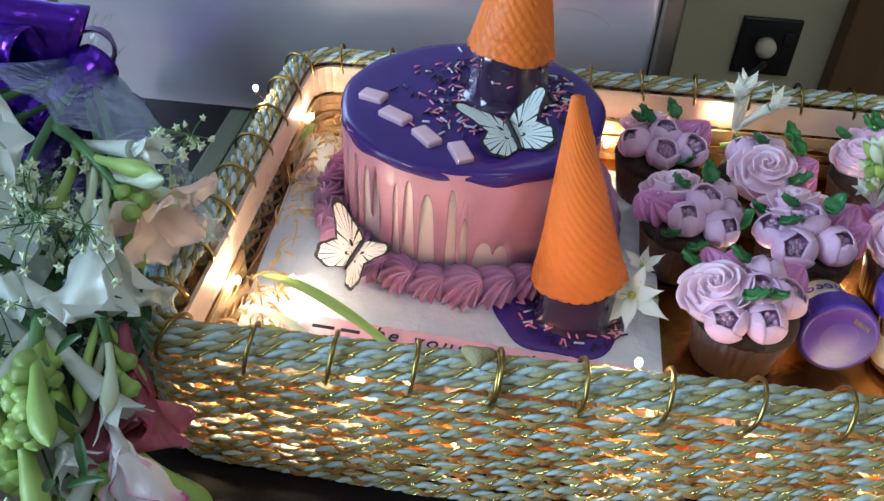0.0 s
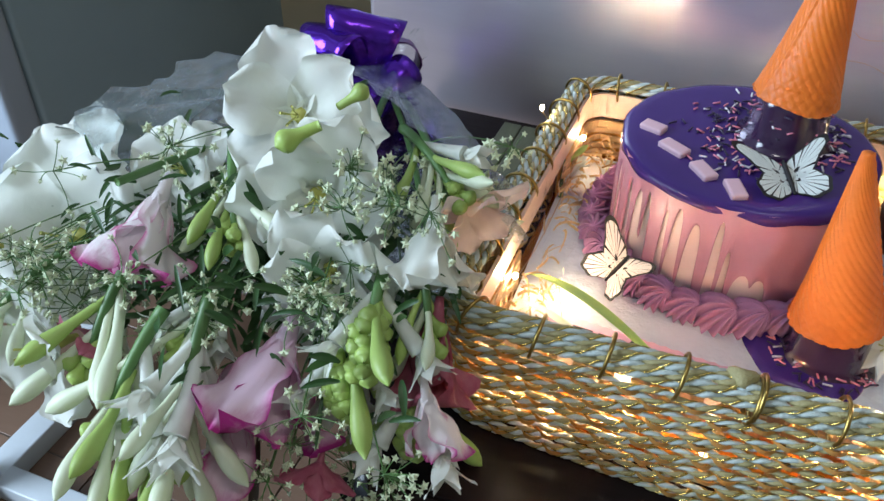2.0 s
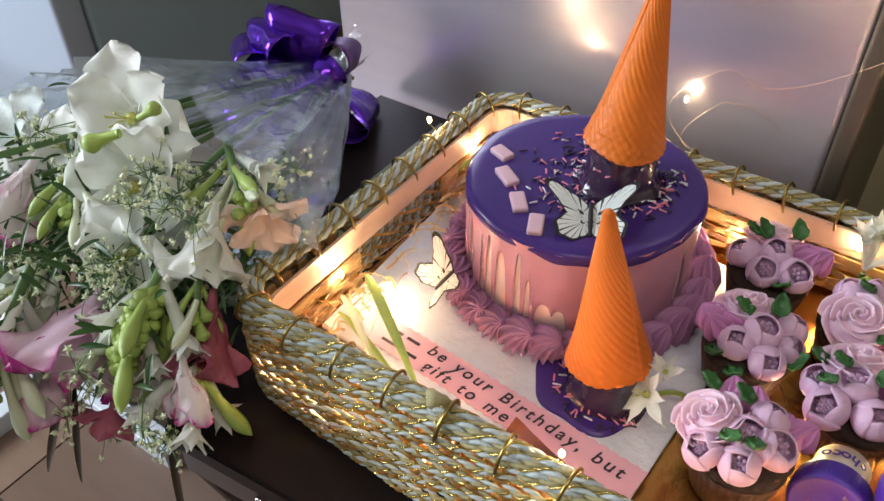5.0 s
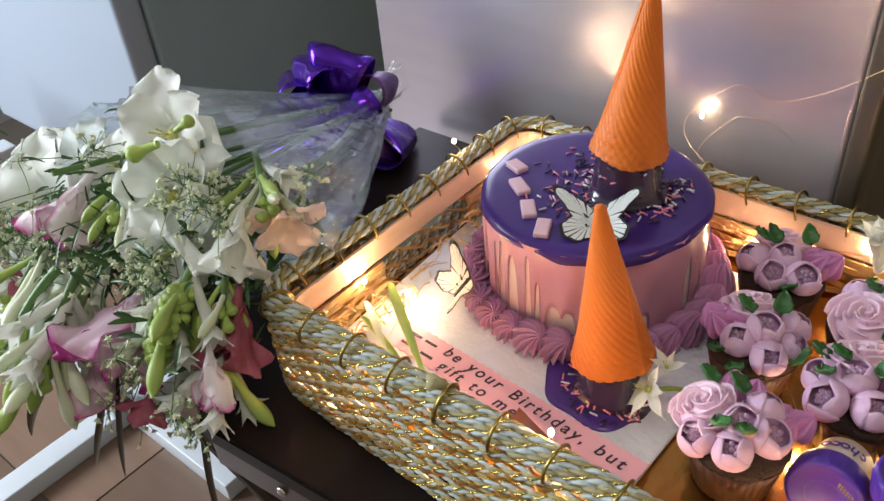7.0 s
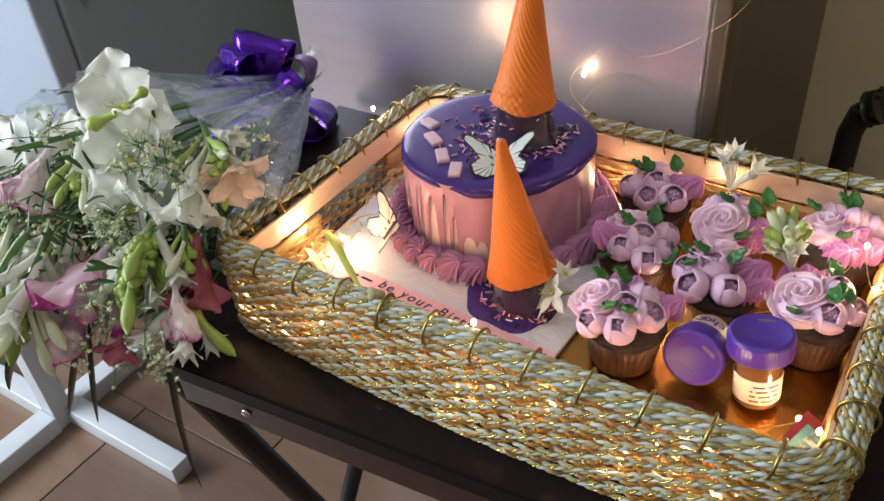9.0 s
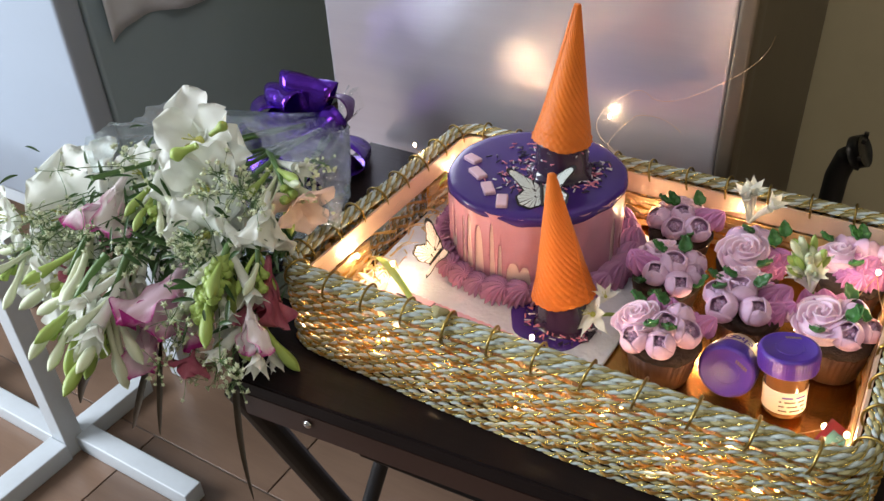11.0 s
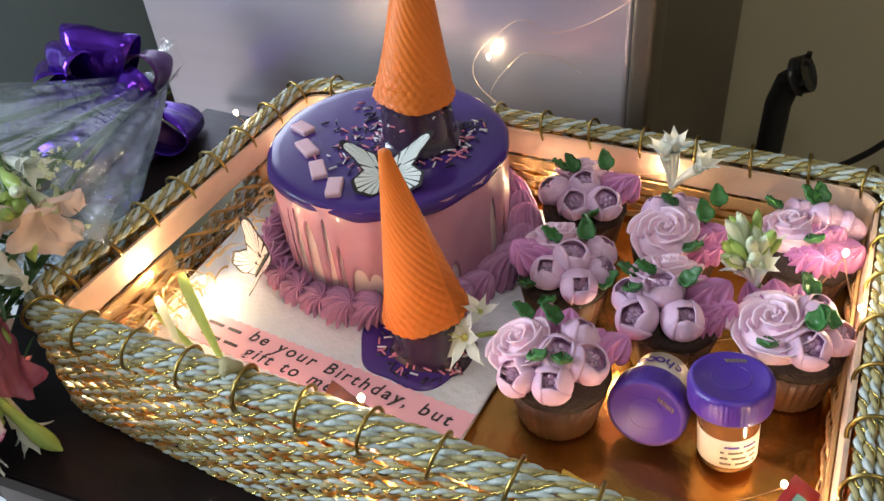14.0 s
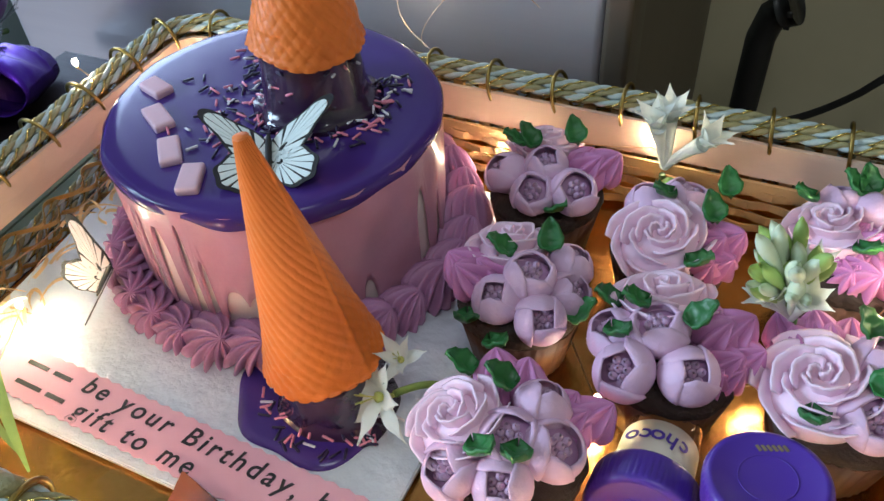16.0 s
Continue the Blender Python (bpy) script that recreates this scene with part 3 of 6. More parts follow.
part("rail", block(-1.2, -0.845, 0.13, 0.16, 0.585, 0.615, 0.003), M["white_metal"], rk)
# plastic cover that hangs over the side of the pale refrigerator
nu, nv = 26, 34
V = []
for i in range(nu):
    u = i / (nu - 1)
    y = 0.425 + 0.42 * u
    zb = 0.775 + 0.012 * math.sin(u * 9) + 0.028 * u
    for j in range(nv):
        v = j / (nv - 1)
        z = 1.5 + (zb - 1.5) * v
        V.append((-0.722 + 0.007 * v * math.sin(u * 14 + 2 * v) + 0.004 * math.sin(u * 31 + v * 3), y, z))
cov = tagged(link("refrigerator_cover", V, grid_faces(nu, nv), M["cloth"]), "white plastic cover hanging over the refrigerator side", "cover")
so = cov.modifiers.new("s", "SOLIDIFY")
so.thickness = 0.002

# ---- pipe and cable at the back wall ----
pp = thing("drain_pipe", "black plastic drain pipe elbow near the wall", "pipe")
link("pipe", *tube([(0.365, 1.08, 0.0), (0.365, 1.08, 0.3), (0.366, 1.08, 0.46), (0.375, 1.078, 0.5), (0.392, 1.075, 0.515)], [0.021] * 5, 14), M["rubber"], pp)
V, F = tube([(0.384, 1.076, 0.512), (0.402, 1.073, 0.522)], [0.03, 0.03], 18)
link("flange", V, F, M["black_metal"], pp)
for k in range(6):
    a = k * math.pi / 3
    part("bolt", block(0.396 - 0.004, 0.396 + 0.004, 1.073 + 0.03 * math.cos(a) - 0.004, 1.073 + 0.03 * math.cos(a) + 0.004, 0.52 + 0.03 * math.sin(a) - 0.004, 0.52 + 0.03 * math.sin(a) + 0.004, 0.001), M["black_metal"], pp)
cb = tagged(link("cable", *tube(np.vstack([bez((0.372, 1.1, 0.30), (0.44, 1.12, 0.29), (0.52, 1.11, 0.38)), bez((0.54, 1.11, 0.405), (0.62, 1.13, 0.48), (0.65, 1.255, 0.415))]), 0.006, 8), M["rubber"]), "black cable running along the wall to a plug", "cable")

# dark socket plate with a pale plug on the back wall
ws = thing("wall_socket", "dark square socket plate with a pale plug", "socket")
part("plate", block(0.60, 0.712, 1.288, 1.2995, 0.378, 0.492, 0.004), M["black_metal"], ws, "dark plastic plate")
link("plug", *moved(lathe([(0.019, 0), (0.019, 0.016), (0.015, 0.024), (0.006, 0.028)], 24), aim((0.652, 1.288, 0.438), (0, -1, 0))), M["label"], ws, label="cream coloured plug")
part("switch", block(0.683, 0.701, 1.283, 1.288, 0.442, 0.468, 0.002), M["rubber"], ws, "black rocker switch")

# ---- folding table ----
TZ = 0.742
tb = thing("folding_table", "dark brown folding table with black metal legs", "table")
outline = [(-0.012, -0.062), (0.9, 0.012), (0.86, 0.375), (-0.16, 0.372), (-0.17, 0.15)]


def prism(outline, z0, z1, bevel):
    bm = bmesh.new()
    f = bm.faces.new([bm.verts.new((x, y, z0)) for x, y in outline])
    r = bmesh.ops.extrude_face_region(bm, geom=[f])
    for v in r["geom"]:
        if isinstance(v, bmesh.types.BMVert):
            v.co.z = z1
    bmesh.ops.recalc_face_normals(bm, faces=bm.faces[:])
    bmesh.ops.bevel(bm, geom=bm.edges[:], offset=bevel, segments=2, affect="EDGES")
    return bm


part("tabletop", prism(outline, TZ - 0.018, TZ, 0.002), M["table"], tb, smooth=False)
a, b = Vector((-0.008, -0.059)), Vector((0.89, 0.014))
d = (b - a).normalized()
nrm = Vector((d.y, -d.x))
ap = [a, b, b - nrm * 0.02, a - nrm * 0.02]
part("front_apron", prism([tuple(p) for p in ap], TZ - 0.05, TZ - 0.018, 0.003), M["table_edge"], tb, "reddish brown front apron", smooth=False)
for s in (0.075, 0.45, 0.8):
    p = a + d * s + nrm * 0.001
    link("screw", *moved(lathe([(0.0045, 0), (0.0045, 0.0012), (0.0025, 0.0028), (0.0004, 0.003)], 14), aim((p.x, p.y, TZ - 0.03), (nrm.x, nrm.y, 0))), M["chrome"], tb, label="round chrome screw head")
for p, q in (((-0.03, -0.045, 0.705), (0.213, 0.125, 0.0)), ((0.0, 0.32, 0.70), (-0.16, 0.18, 0.0)), ((0.82, 0.05, 0.70), (0.9, 0.34, 0.0)), ((0.82, 0.34, 0.70), (0.92, 0.06, 0.0))):
    link("leg", *tube([p, tuple(0.5 * (u + v) for u, v in zip(p, q)), q], 0.0125, 12), M["black_metal"], tb)
link("cross_bar", *tube([(-0.12, 0.22, 0.30), (0.4, 0.25, 0.30), (0.86, 0.24, 0.30)], 0.008, 8), M["black_metal"], tb)
link("cross_bar", *tube([(0.0, 0.0, 0.70), (0.4, 0.02, 0.70), (0.82, 0.06, 0.70)], 0.01, 8), M["black_metal"], tb)
# sage board that lies on the table beside the basket
gb = thing("board", "sage green grooved board lying beside the basket", "board")
for k in range(3):
    part("slat", block(-0.066 + k * 0.019, -0.0485 + k * 0.019, 0.05, 0.352, TZ, TZ + 0.008, 0.0015), M["green_board"], gb, smooth=False)

# ---- woven basket ----
BZ = TZ
RIM = 0.818
X0, X1, Y0, Y1 = 0.0, 0.5, 0.0, 0.343


def loop_path(inset, radius, n, start=0.235, z=0.0):
    """n points and outward normals round the basket, from the left side, by way of the front."""
    x0, x1, y0, y1, r = X0 + inset, X1 - inset, Y0 + inset, Y1 - inset, max(0.004, radius - inset)
    segs = [("l", (x0, 0.12), (x0, y0 + r)), ("a", (x0 + r, y0 + r), math.pi), ("l", (x0 + r, y0), (x1 - r, y0)), ("a", (x1 - r, y0 + r), 1.5 * math.pi),
            ("l", (x1, y0 + r), (x1, y1 - r)), ("a", (x1 - r, y1 - r), 0.0), ("l", (x1 - r, y1), (x0 + r, y1)), ("a", (x0 + r, y1 - r), 0.5 * math.pi), ("l", (x0, y1 - r), (x0, 0.12))]
    lens = [math.dist(s[1], s[2]) if s[0] == "l" else r * math.pi / 2 for s in segs]
    total = sum(lens)
    P, N = [], []
    for i in range(n):
        s = total * i / n
        for seg, L in zip(segs, lens):
            if s <= L:
                break
            s -= L
        if seg[0] == "l":
            t = s / L
            P.append((seg[1][0] + (seg[2][0] - seg[1][0]) * t, seg[1][1] + (seg[2][1] - seg[1][1]) * t, z))
            dx, dy = (seg[2][0] - seg[1][0]) / L, (seg[2][1] - seg[1][1]) / L
            N.append((dy, -dx, 0))
        else:
            a = seg[2] + s / r
            P.append((seg[1][0] + r * math.cos(a), seg[1][1] + r * math.sin(a), z))
            N.append((math.cos(a), math.sin(a), 0))
    return np.array(P), np.array(N), total


def cord(name, inset, z, parent, pitch=0.0118, helix=0.0010, strand=0.00145, wave=0.0, phase=0.0, gap=False, per=9, sides=6, lift=None, gold=0.0008, pinch=0.0, belly=0.0):
    """A two-ply twisted cord with a gold thread, laid round the basket; gap leaves the handle hole of the left side open."""
    total = loop_path(inset, 0.036, 8)[2]
    n = int(total / pitch * per)
    P, N, total = loop_path(inset, 0.036, n, z=z)
    s = np.arange(n) * total / n
    turns = round(total / pitch)
    th = 2 * np.pi * turns * s / total + phase * 2.1
    wv = wave * np.sin(2 * np.pi * round(total / 0.034) * s / total + phase)
    rough = 1 + 0.10 * np.sin(s * 211 + phase * 5) + 0.08 * np.sin(s * 487 + phase * 3)
    base = P + N * wv[:, None]
    base[:, 1] -= belly * np.sin(np.pi * np.clip(P[:, 0] / 0.5, 0, 1)) * (P[:, 1] < 0.012)
    base[:, 2] += pinch * np.sin(2 * np.pi * round(total / 0.046) * s / total + phase * 1.5)
    if lift is not None:
        base[:, 2] += lift(P)
    keep = slice(0, n - int(n * 0.112 / total)) if gap else slice(0, n)
    V, F, I = [], [], []
    for k, (ph, rad, hel, mi) in enumerate(((0, strand, helix, 0), (np.pi, strand, helix, 1), (np.pi / 2, gold, helix + strand * 0.75, 2))):
        c = base + N * (hel * np.cos(th + ph))[:, None]
        c[:, 2] += hel * np.sin(th + ph)
        v, f = tube(c[keep], (rad * rough)[keep], sides if mi < 2 else 4, closed=not gap)
        o = len(V)
        V.extend(v)
        F.extend([tuple(i + o for i in q) for q in f])
        I.extend([mi] * len(f))
    return link(name, V, F, [M["cord_pale"], M["cord_sage"], M["gold_thread"]], parent, True, I)


bk = thing("basket", "woven tray basket of pale and gold twisted cord", "basket")
rim_lift = lambda P: 0.0135 * np.clip((0.2 - P[:, 1]) / 0.2, 0, 1) ** 1.5 + 0.001 * P[:, 0]
for k in range(13):
    zz = BZ + 0.003 + k * 0.0051
    cord("woven_cord", 0.0015 - 0.00015 * k, zz, bk, pitch=0.0150, helix=0.00085, strand=0.00135, wave=0.0010 if k else 0.0003, phase=math.pi * k + 0.35 * k, gap=5 <= k <= 10, gold=0.0008, pinch=0.0005 if k else 0.0, per=8, belly=0.010 * (1 - k / 13) ** 0.7,
         lift=lambda P, f=(zz - BZ) / (RIM - BZ): f * rim_lift(P))
# added amber strips between the cords, in place of light shining through
for k in range(12):
    n = 760
    P2, N2, total = loop_path(0.0030 - 0.00015 * k, 0.036, n)
    s = np.arange(n) * total / n
    out = 0.0062 * np.sin(2 * np.pi * 46 * s / total + 2.2 * (k % 2) + 0.35 * k)
    c = P2 + N2 * (out - 0.0012)[:, None]
    c[:, 1] -= 0.010 * (1 - (k + 0.5) / 13) ** 0.7 * np.sin(np.pi * np.clip(P2[:, 0] / 0.5, 0, 1)) * (P2[:, 1] < 0.012)
    c[:, 2] = BZ + 0.0040 + k * 0.0051 + 0.0005 * np.sin(s * 90 + k) + (k + 0.5) / 14 * rim_lift(P2)
    if 5 <= k <= 9:
        c = c[:n - int(n * 0.112 / total)]
    up = c + np.array((0, 0, 0.0030))
    nn = N2[:len(c)]
    V = np.stack([c, up, up - nn * 0.0005, c - nn * 0.0005], 1).reshape(-1, 3)
    F = []
    for i in range(len(c) - 1):
        for q in range(4):
            r = (q + 1) % 4
            F.append((i * 4 + q, (i + 1) * 4 + q, (i + 1) * 4 + r, i * 4 + r))
    link("amber_ribbon", V, F, M["amber_ribbon"], bk, False, label="added amber strip for light glowing between cords")
for inset, dz in ((-0.0005, -0.0055), (0.0008, -0.0005), (0.0045, 0.0025), (0.0095, 0.0028), (0.0135, 0.0)):
    cord("rim_cord", inset, RIM + dz, bk, pitch=0.0185, helix=0.0011, strand=0.0017, phase=inset * 900, lift=rim_lift, gold=0.00075)


def sheet_round(name, inset, z0, z1, thick, mat_, label, gap=False, n=220):
    A, NA, total = loop_path(inset, 0.036, n)
    B = A - NA * thick
    rows = []
    for P, z in ((A, z0), (A, z1), (B, z1), (B, z0)):
        q = P.copy()
        q[:, 2] = z
        rows.append(q)
    V = np.stack(rows, 1).reshape(-1, 3)
    F = []
    last = n - int(n * 0.112 / total) if gap else n
    for i in range(last - (1 if gap else 0)):
        j = (i + 1) % n
        for k in range(4):
            l = (k + 1) % 4
            F.append((i * 4 + k, j * 4 + k, j * 4 + l, i * 4 + l))
    return link(name, V, F, mat_, bk, False, label=label)


sheet_round("inner_band", 0.0165, RIM - 0.026, RIM - 0.004, 0.0025, M["band"], "peach coloured wooden inner band")
sheet_round("foil_liner", 0.0155, BZ + 0.008, RIM - 0.031, 0.0006, M["foil_liner"], "amber foil liner glowing from inside", gap=True)
sheet_round("cane_band", 0.0195, RIM - 0.036, RIM - 0.028, 0.002, M["cane"], "plaited cane strip", gap=True)
P, N, total = loop_path(0.009, 0.036, 96)
src = None
for i in range(96):
    x, y, _ = P[i]
    if x < 0.05 and 0.118 < y < 0.238:
        continue
    if src is None:
        stake0 = part("stake", block(-0.0035, 0.0035, -0.0012, 0.0012, BZ + 0.002, RIM - 0.006), M["cane"], bk, smooth=False)
        src = stake0
        stake0.matrix_basis = pose(x, y, 0, 0, 0, math.degrees(math.atan2(N[i][1], N[i][0])) + 90)
    else:
        again(src, bk, pose(x, y, 0, 0, 0, math.degrees(math.atan2(N[i][1], N[i][0])) + 90), "stake")
# inner cane weave seen on the back and left walls
for k in range(4):
    P2, N2, total = loop_path(0.0205, 0.036, 260)
    s = np.arange(260) * total / 260
    c = P2 + N2 * (0.0014 * np.sin(2 * np.pi * 56 * s / total + math.pi * k))[:, None]
    c[:, 2] = BZ + 0.0135 + k * 0.0078 + 0.0008 * np.sin(s * 60 + k)
    last = 260 - int(260 * 0.112 / total)
    up = c.copy()
    up[:, 2] += 0.0052
    V = np.stack([c, up, up - N2 * 0.001, c - N2 * 0.001], 1).reshape(-1, 3)
    F = []
    for i in range(last - 1):
        if c[i][1] < 0.045:
            continue
        for q in range(4):
            r = (q + 1) % 4
            F.append((i * 4 + q, (i + 1) * 4 + q, (i + 1) * 4 + r, i * 4 + r))
    link("cane_strip", V, F, M["cane"], bk, False)
# base covered with crumpled gold foil
nu, nv = 90, 64
V = []
for i in range(nu):
    for j in range(nv):
        x, y = 0.012 + 0.476 * i / (nu - 1), 0.012 + 0.319 * j / (nv - 1)
        V.append((x, y, BZ + 0.009 + 0.0012 * noise.noise((x * 30, y * 30, 0)) + 0.0006 * noise.noise((x * 95, y * 95, 3))))
link("foil_base", V, grid_faces(nu, nv), M["gold_foil"], bk, label="crumpled gold foil over the base")
part("base_plate", block(0.012, 0.488, 0.012, 0.331, BZ + 0.001, BZ + 0.005, 0.001), M["cane"], bk, smooth=False)
# gold binding loops over the rim
def loop_wire(scale=1.0):
    pts = []
    for k in range(20):
        a = 2 * math.pi * k / 20
        pts.append((0.0022 * math.sin(a), 0.0125 * math.cos(a) * scale, 0.0135 * math.sin(a) * (1 if a < math.pi else 0.95)))
    return tube(pts, 0.0012, 6, closed=True)


wire0 = None
total = loop_path(0.006, 0.036, 8)[2]
count = 40
P, N, total = loop_path(0.0065, 0.036, count)
for i in range(count):
    x, y, _ = P[i]
    m = pose(x, y, RIM - 0.005 + float(rim_lift(P[i:i + 1])[0]), 0, 0, math.degrees(math.atan2(N[i][1], N[i][0])) + 90 + (i * 37 % 9 - 4)) @ pose(0, 0, 0, 0, (i * 53 % 9) - 4, 0)
    if wire0 is None:
        wire0 = link("binding_wire", *loop_wire(), M["gold_wire"], bk)
        wire0.matrix_basis = m
    else:
        again(wire0, bk, m, "binding_wire")
again(wire0, bk, pose(0.181, 0.0065, RIM + 0.0055, 0, 0, 4), "binding_wire")
V, F = lathe([(0.003, -0.003), (0.006, 0), (0.0055, 0.003), (0.002, 0.005)], 14, lambda a, t: 1 + 0.25 * math.sin(3 * a) + 0.15 * math.sin(7 * a))
link("knot", [(x * 1.3 + 0.173, y + 0.009, z + RIM + 0.0165) for x, y, z in V], F, M["cord_sage"], bk, label="dark knotted cord end")

# ---- cake on its silver board ----
BD = BZ + 0.012
bd = thing("cake_board", "silver foil cake board under the purple cake", "cake board")
part("board", prism([(0.024, 0.066), (0.281, 0.057), (0.292, 0.30), (0.012, 0.315)], BD - 0.001, BD + 0.003, 0.0008), M["silver_foil"], bd, smooth=False)
BT = BD + 0.003
CX, CY, CR, CT = 0.151, 0.233, 0.0865, 0.846
ck = thing("cake", "round pink drip cake with purple mirror glaze", "cake", (CX, CY, 0))
V, F = lathe([(CR - 0.006, BT), (CR - 0.002, BT + 0.004), (CR - 0.0008, BT + 0.012), (CR - 0.001, CT - 0.012), (CR - 0.002, CT - 0.003), (CR - 0.006, CT - 0.001)], 96, lambda a, t: 1 + 0.003 * math.sin(9 * a) + 0.002 * math.sin(23 * a + t * 3))
link("sponge", V, F, M["frost_pale"], ck, label="pale pink frosted side")
gaps = [(-168 + 8.2 * k + 1.3 * math.sin(k * 2.3), 2.5 + 0.9 * math.sin(k * 1.7 + 1), 0.84 + 0.14 * math.sin(k * 3.1)) for k in range(9)] + [(-92.5, 1.9, 0.9), (-87, 1.5, 0.62), (-78.5, 4.2, 0.40), (-71, 3.6, 0.36), (-50, 2, 0.2), (-33, 2.2, 0.3), (-6, 3.4, 0.72), (6, 2.6, 0.5), (25, 5, 0.6), (48, 6, 0.8), (80, 5, 0.7), (110, 5, 0.6), (140, 6, 0.85), (170, 5, 0.8)]
na, nz = 540, 30
V = []
for k in range(na):
    a = -180 + 360 * k / na
    low = 0.015
    for c, w, h in gaps:
        dd = abs((a - c + 180) % 360 - 180) / (w * 1.12)
        if dd < 1:
            low = max(low, 0.06 + (h - 0.06) * (1 - dd ** 2.6) ** 0.5)
    zl = BT + 0.003 + low * (CT - BT - 0.008)
    for j in range(nz):
        t = j / (nz - 1)
        z = CT - 0.002 + (zl - CT + 0.002) * t
        fade = min(1, (1 - t) * 9)
        r = CR + 0.0003 + 0.0013 * fade + 0.0007 * math.sin(a * 0.33 + math.sin(z * 120)) * fade
        V.append((r * math.cos(math.radians(a)), r * math.sin(math.radians(a)), z))
F = []
for k in range(na):
    l = (k + 1) % na
    for j in range(nz - 1):
        F.append((k * nz + j, k * nz + j + 1, l * nz + j + 1, l * nz + j))
link("drip_coat", V, F, M["frost_mauve"], ck, label="glossy mauve drips running down")
# glaze cap with a soft rolled edge
V, F = [], []
rows = [(0.0, 0.001), (0.03, 0.001), (0.06, 0.0009), (0.078, 0.0008), (0.085, 0.0004), (0.0878, -0.001), (0.0893, -0.0035), (0.0895, -0.0062), (0.0884, -0.0075)]
na = 180
for i, (r, z) in enumerate(rows):
    for k in range(na):
        a = 2 * math.pi * k / na
        wob = 0.0022 * math.sin(3 * a + 1) + 0.0012 * math.sin(11 * a) + 0.001 * math.sin(17 * a + 2)
        zz = CT + z + (wob * 0.6 - 0.001 if i >= 7 else 0)
        rr = r + (0.0007 * math.sin(5 * a) + 0.0004 * math.sin(13 * a) if i >= 4 else 0)
        V.append((rr * math.cos(a), rr * math.sin(a), zz))
F = grid_faces(len(rows), na, True)
link("glaze", V, F, M["glaze"], ck, label="purple mirror glaze cap")


def piped_shell(r, h, ridges, twist, rows=16, sides=100, point=1.0, amp=0.24):
    prof = []
    for i in range(rows):
        t = i / (rows - 1)
        prof.append((r * (0.82 + 0.25 * math.sin(min(1, t * 2.2) * math.pi / 2)) * (1 - t ** 2.1) ** (0.75 * point) + 0.0004, h * t))
    V, F = [], []
    for i, (rr, z) in enumerate(prof):
        t = i / (rows - 1)
        for k in range(sides):
            a = 2 * math.pi * k / sides
            s = 1 + amp * (1 - 2 * abs(((ridges * a / (2 * math.pi) + twist * t) % 1) - 0.5)) * 2 - amp
            V.append((rr * s * math.cos(a), rr * s * math.sin(a), z))
    F = grid_faces(rows, sides, True)
    F.append(tuple(range((rows - 1) * sides, rows * sides)))
    F.append(tuple(range(sides - 1, -1, -1)))
    return V, F


sh = None
rng = random.Random(4)
for k in range(30):
    a = math.radians(-180 + 12.0 * k + 6)
    r = CR + 0.0095
    m = aim((r * math.cos(a), r * math.sin(a), BT + 0.001), (0.35 * math.cos(a) - 0.8 * math.sin(a), 0.35 * math.sin(a) + 0.8 * math.cos(a), 0.9), rng.uniform(0, 6)) @ Matrix.Scale(rng.uniform(0.92, 1.1), 4)
    if sh is None:
        sh = link("piped_shell", *piped_shell(0.0118, 0.026, 12, 1.5, point=0.8, amp=0.3), M["shell"], ck)
        sh.matrix_basis = m
    else:
        again(sh, ck, m, "piped_shell")
V, F = lathe([(CR - 0.002, BT), (CR + 0.016, BT + 0.001), (CR + 0.013, BT + 0.008), (CR, BT + 0.011)], 80)
link("piped_base", V, F, M["shell"], ck)
# four raised bars of pink fondant where the lettering stands
for x, y, w, rot in ((0.085, 0.222, 0.017, 70), (0.1035, 0.199, 0.021, 57), (0.1265, 0.1775, 0.020, 40), (0.149, 0.163, 0.0195, 24)):
    ob = part("fondant_bar", block(-0.0075, 0.0075, -0.0048, 0.0048, -0.001, 0.0036, 0.0018, 3), M["letter"], ck, "pale pink fondant bar")
    ob.matrix_basis = pose(x - CX, y - CY, CT + 0.001, 0, 0, rot - 90) @ Matrix.Diagonal((w / 0.0145, 1.15, 1.1, 1))

# ---- orange wafer cones, upside down on dark chocolate stubs ----
def wafer(base, tip, r, parent):
    base, tip = Vector(base), Vector(tip)
    L = (tip - base).length
    V = []
    rows, sides = 150, 180
    for i in range(rows):
        t = i / (rows - 1)
        rad = r * (1 - t) * 0.93 + 0.0032 + (0.07 * r if t < 0.02 else 0.05 * r * max(0, 1 - t * 4))
        for k in range(sides):
            a = 2 * math.pi * k / sides
            spiral = ((a / (2 * math.pi)) * 24 + t * 17) % 1
            cross = ((a / (2 * math.pi)) * 24 - t * 15) % 1
            groove = -0.0007 * math.exp(-((spiral - 0.5) / 0.16) ** 2) - 0.0004 * max(0.0, 1 - 2.2 * t) * math.exp(-((cross - 0.5) / 0.12) ** 2)
            seam = 0.0011 * max(0.0, 1 - abs(((a - 0.5 * t - 4.0) % (2 * math.pi)) - math.pi) / 0.09)
            rr = rad + groove * (1 - t * 0.6) + seam + (0.0006 * math.sin(a * 3) if t < 0.1 else 0)
            V.append((rr * math.cos(a), rr * math.sin(a), L * t + (0.0012 * math.sin(2 * a) + 0.0007 * math.sin(5 * a) if i < 2 else 0)))
    F = grid_faces(rows, sides, True)
    F.append(tuple(range((rows - 1) * sides, rows * sides)))
    inner = lathe([(r * 0.9, 0.001), (r * 0.85, 0.012)], 48)
    ob = link("wafer_cone", *join([(V, F), inner]), M["cone"], parent)
    ob.matrix_basis = aim(base, tip - base, 0.6)
    return ob


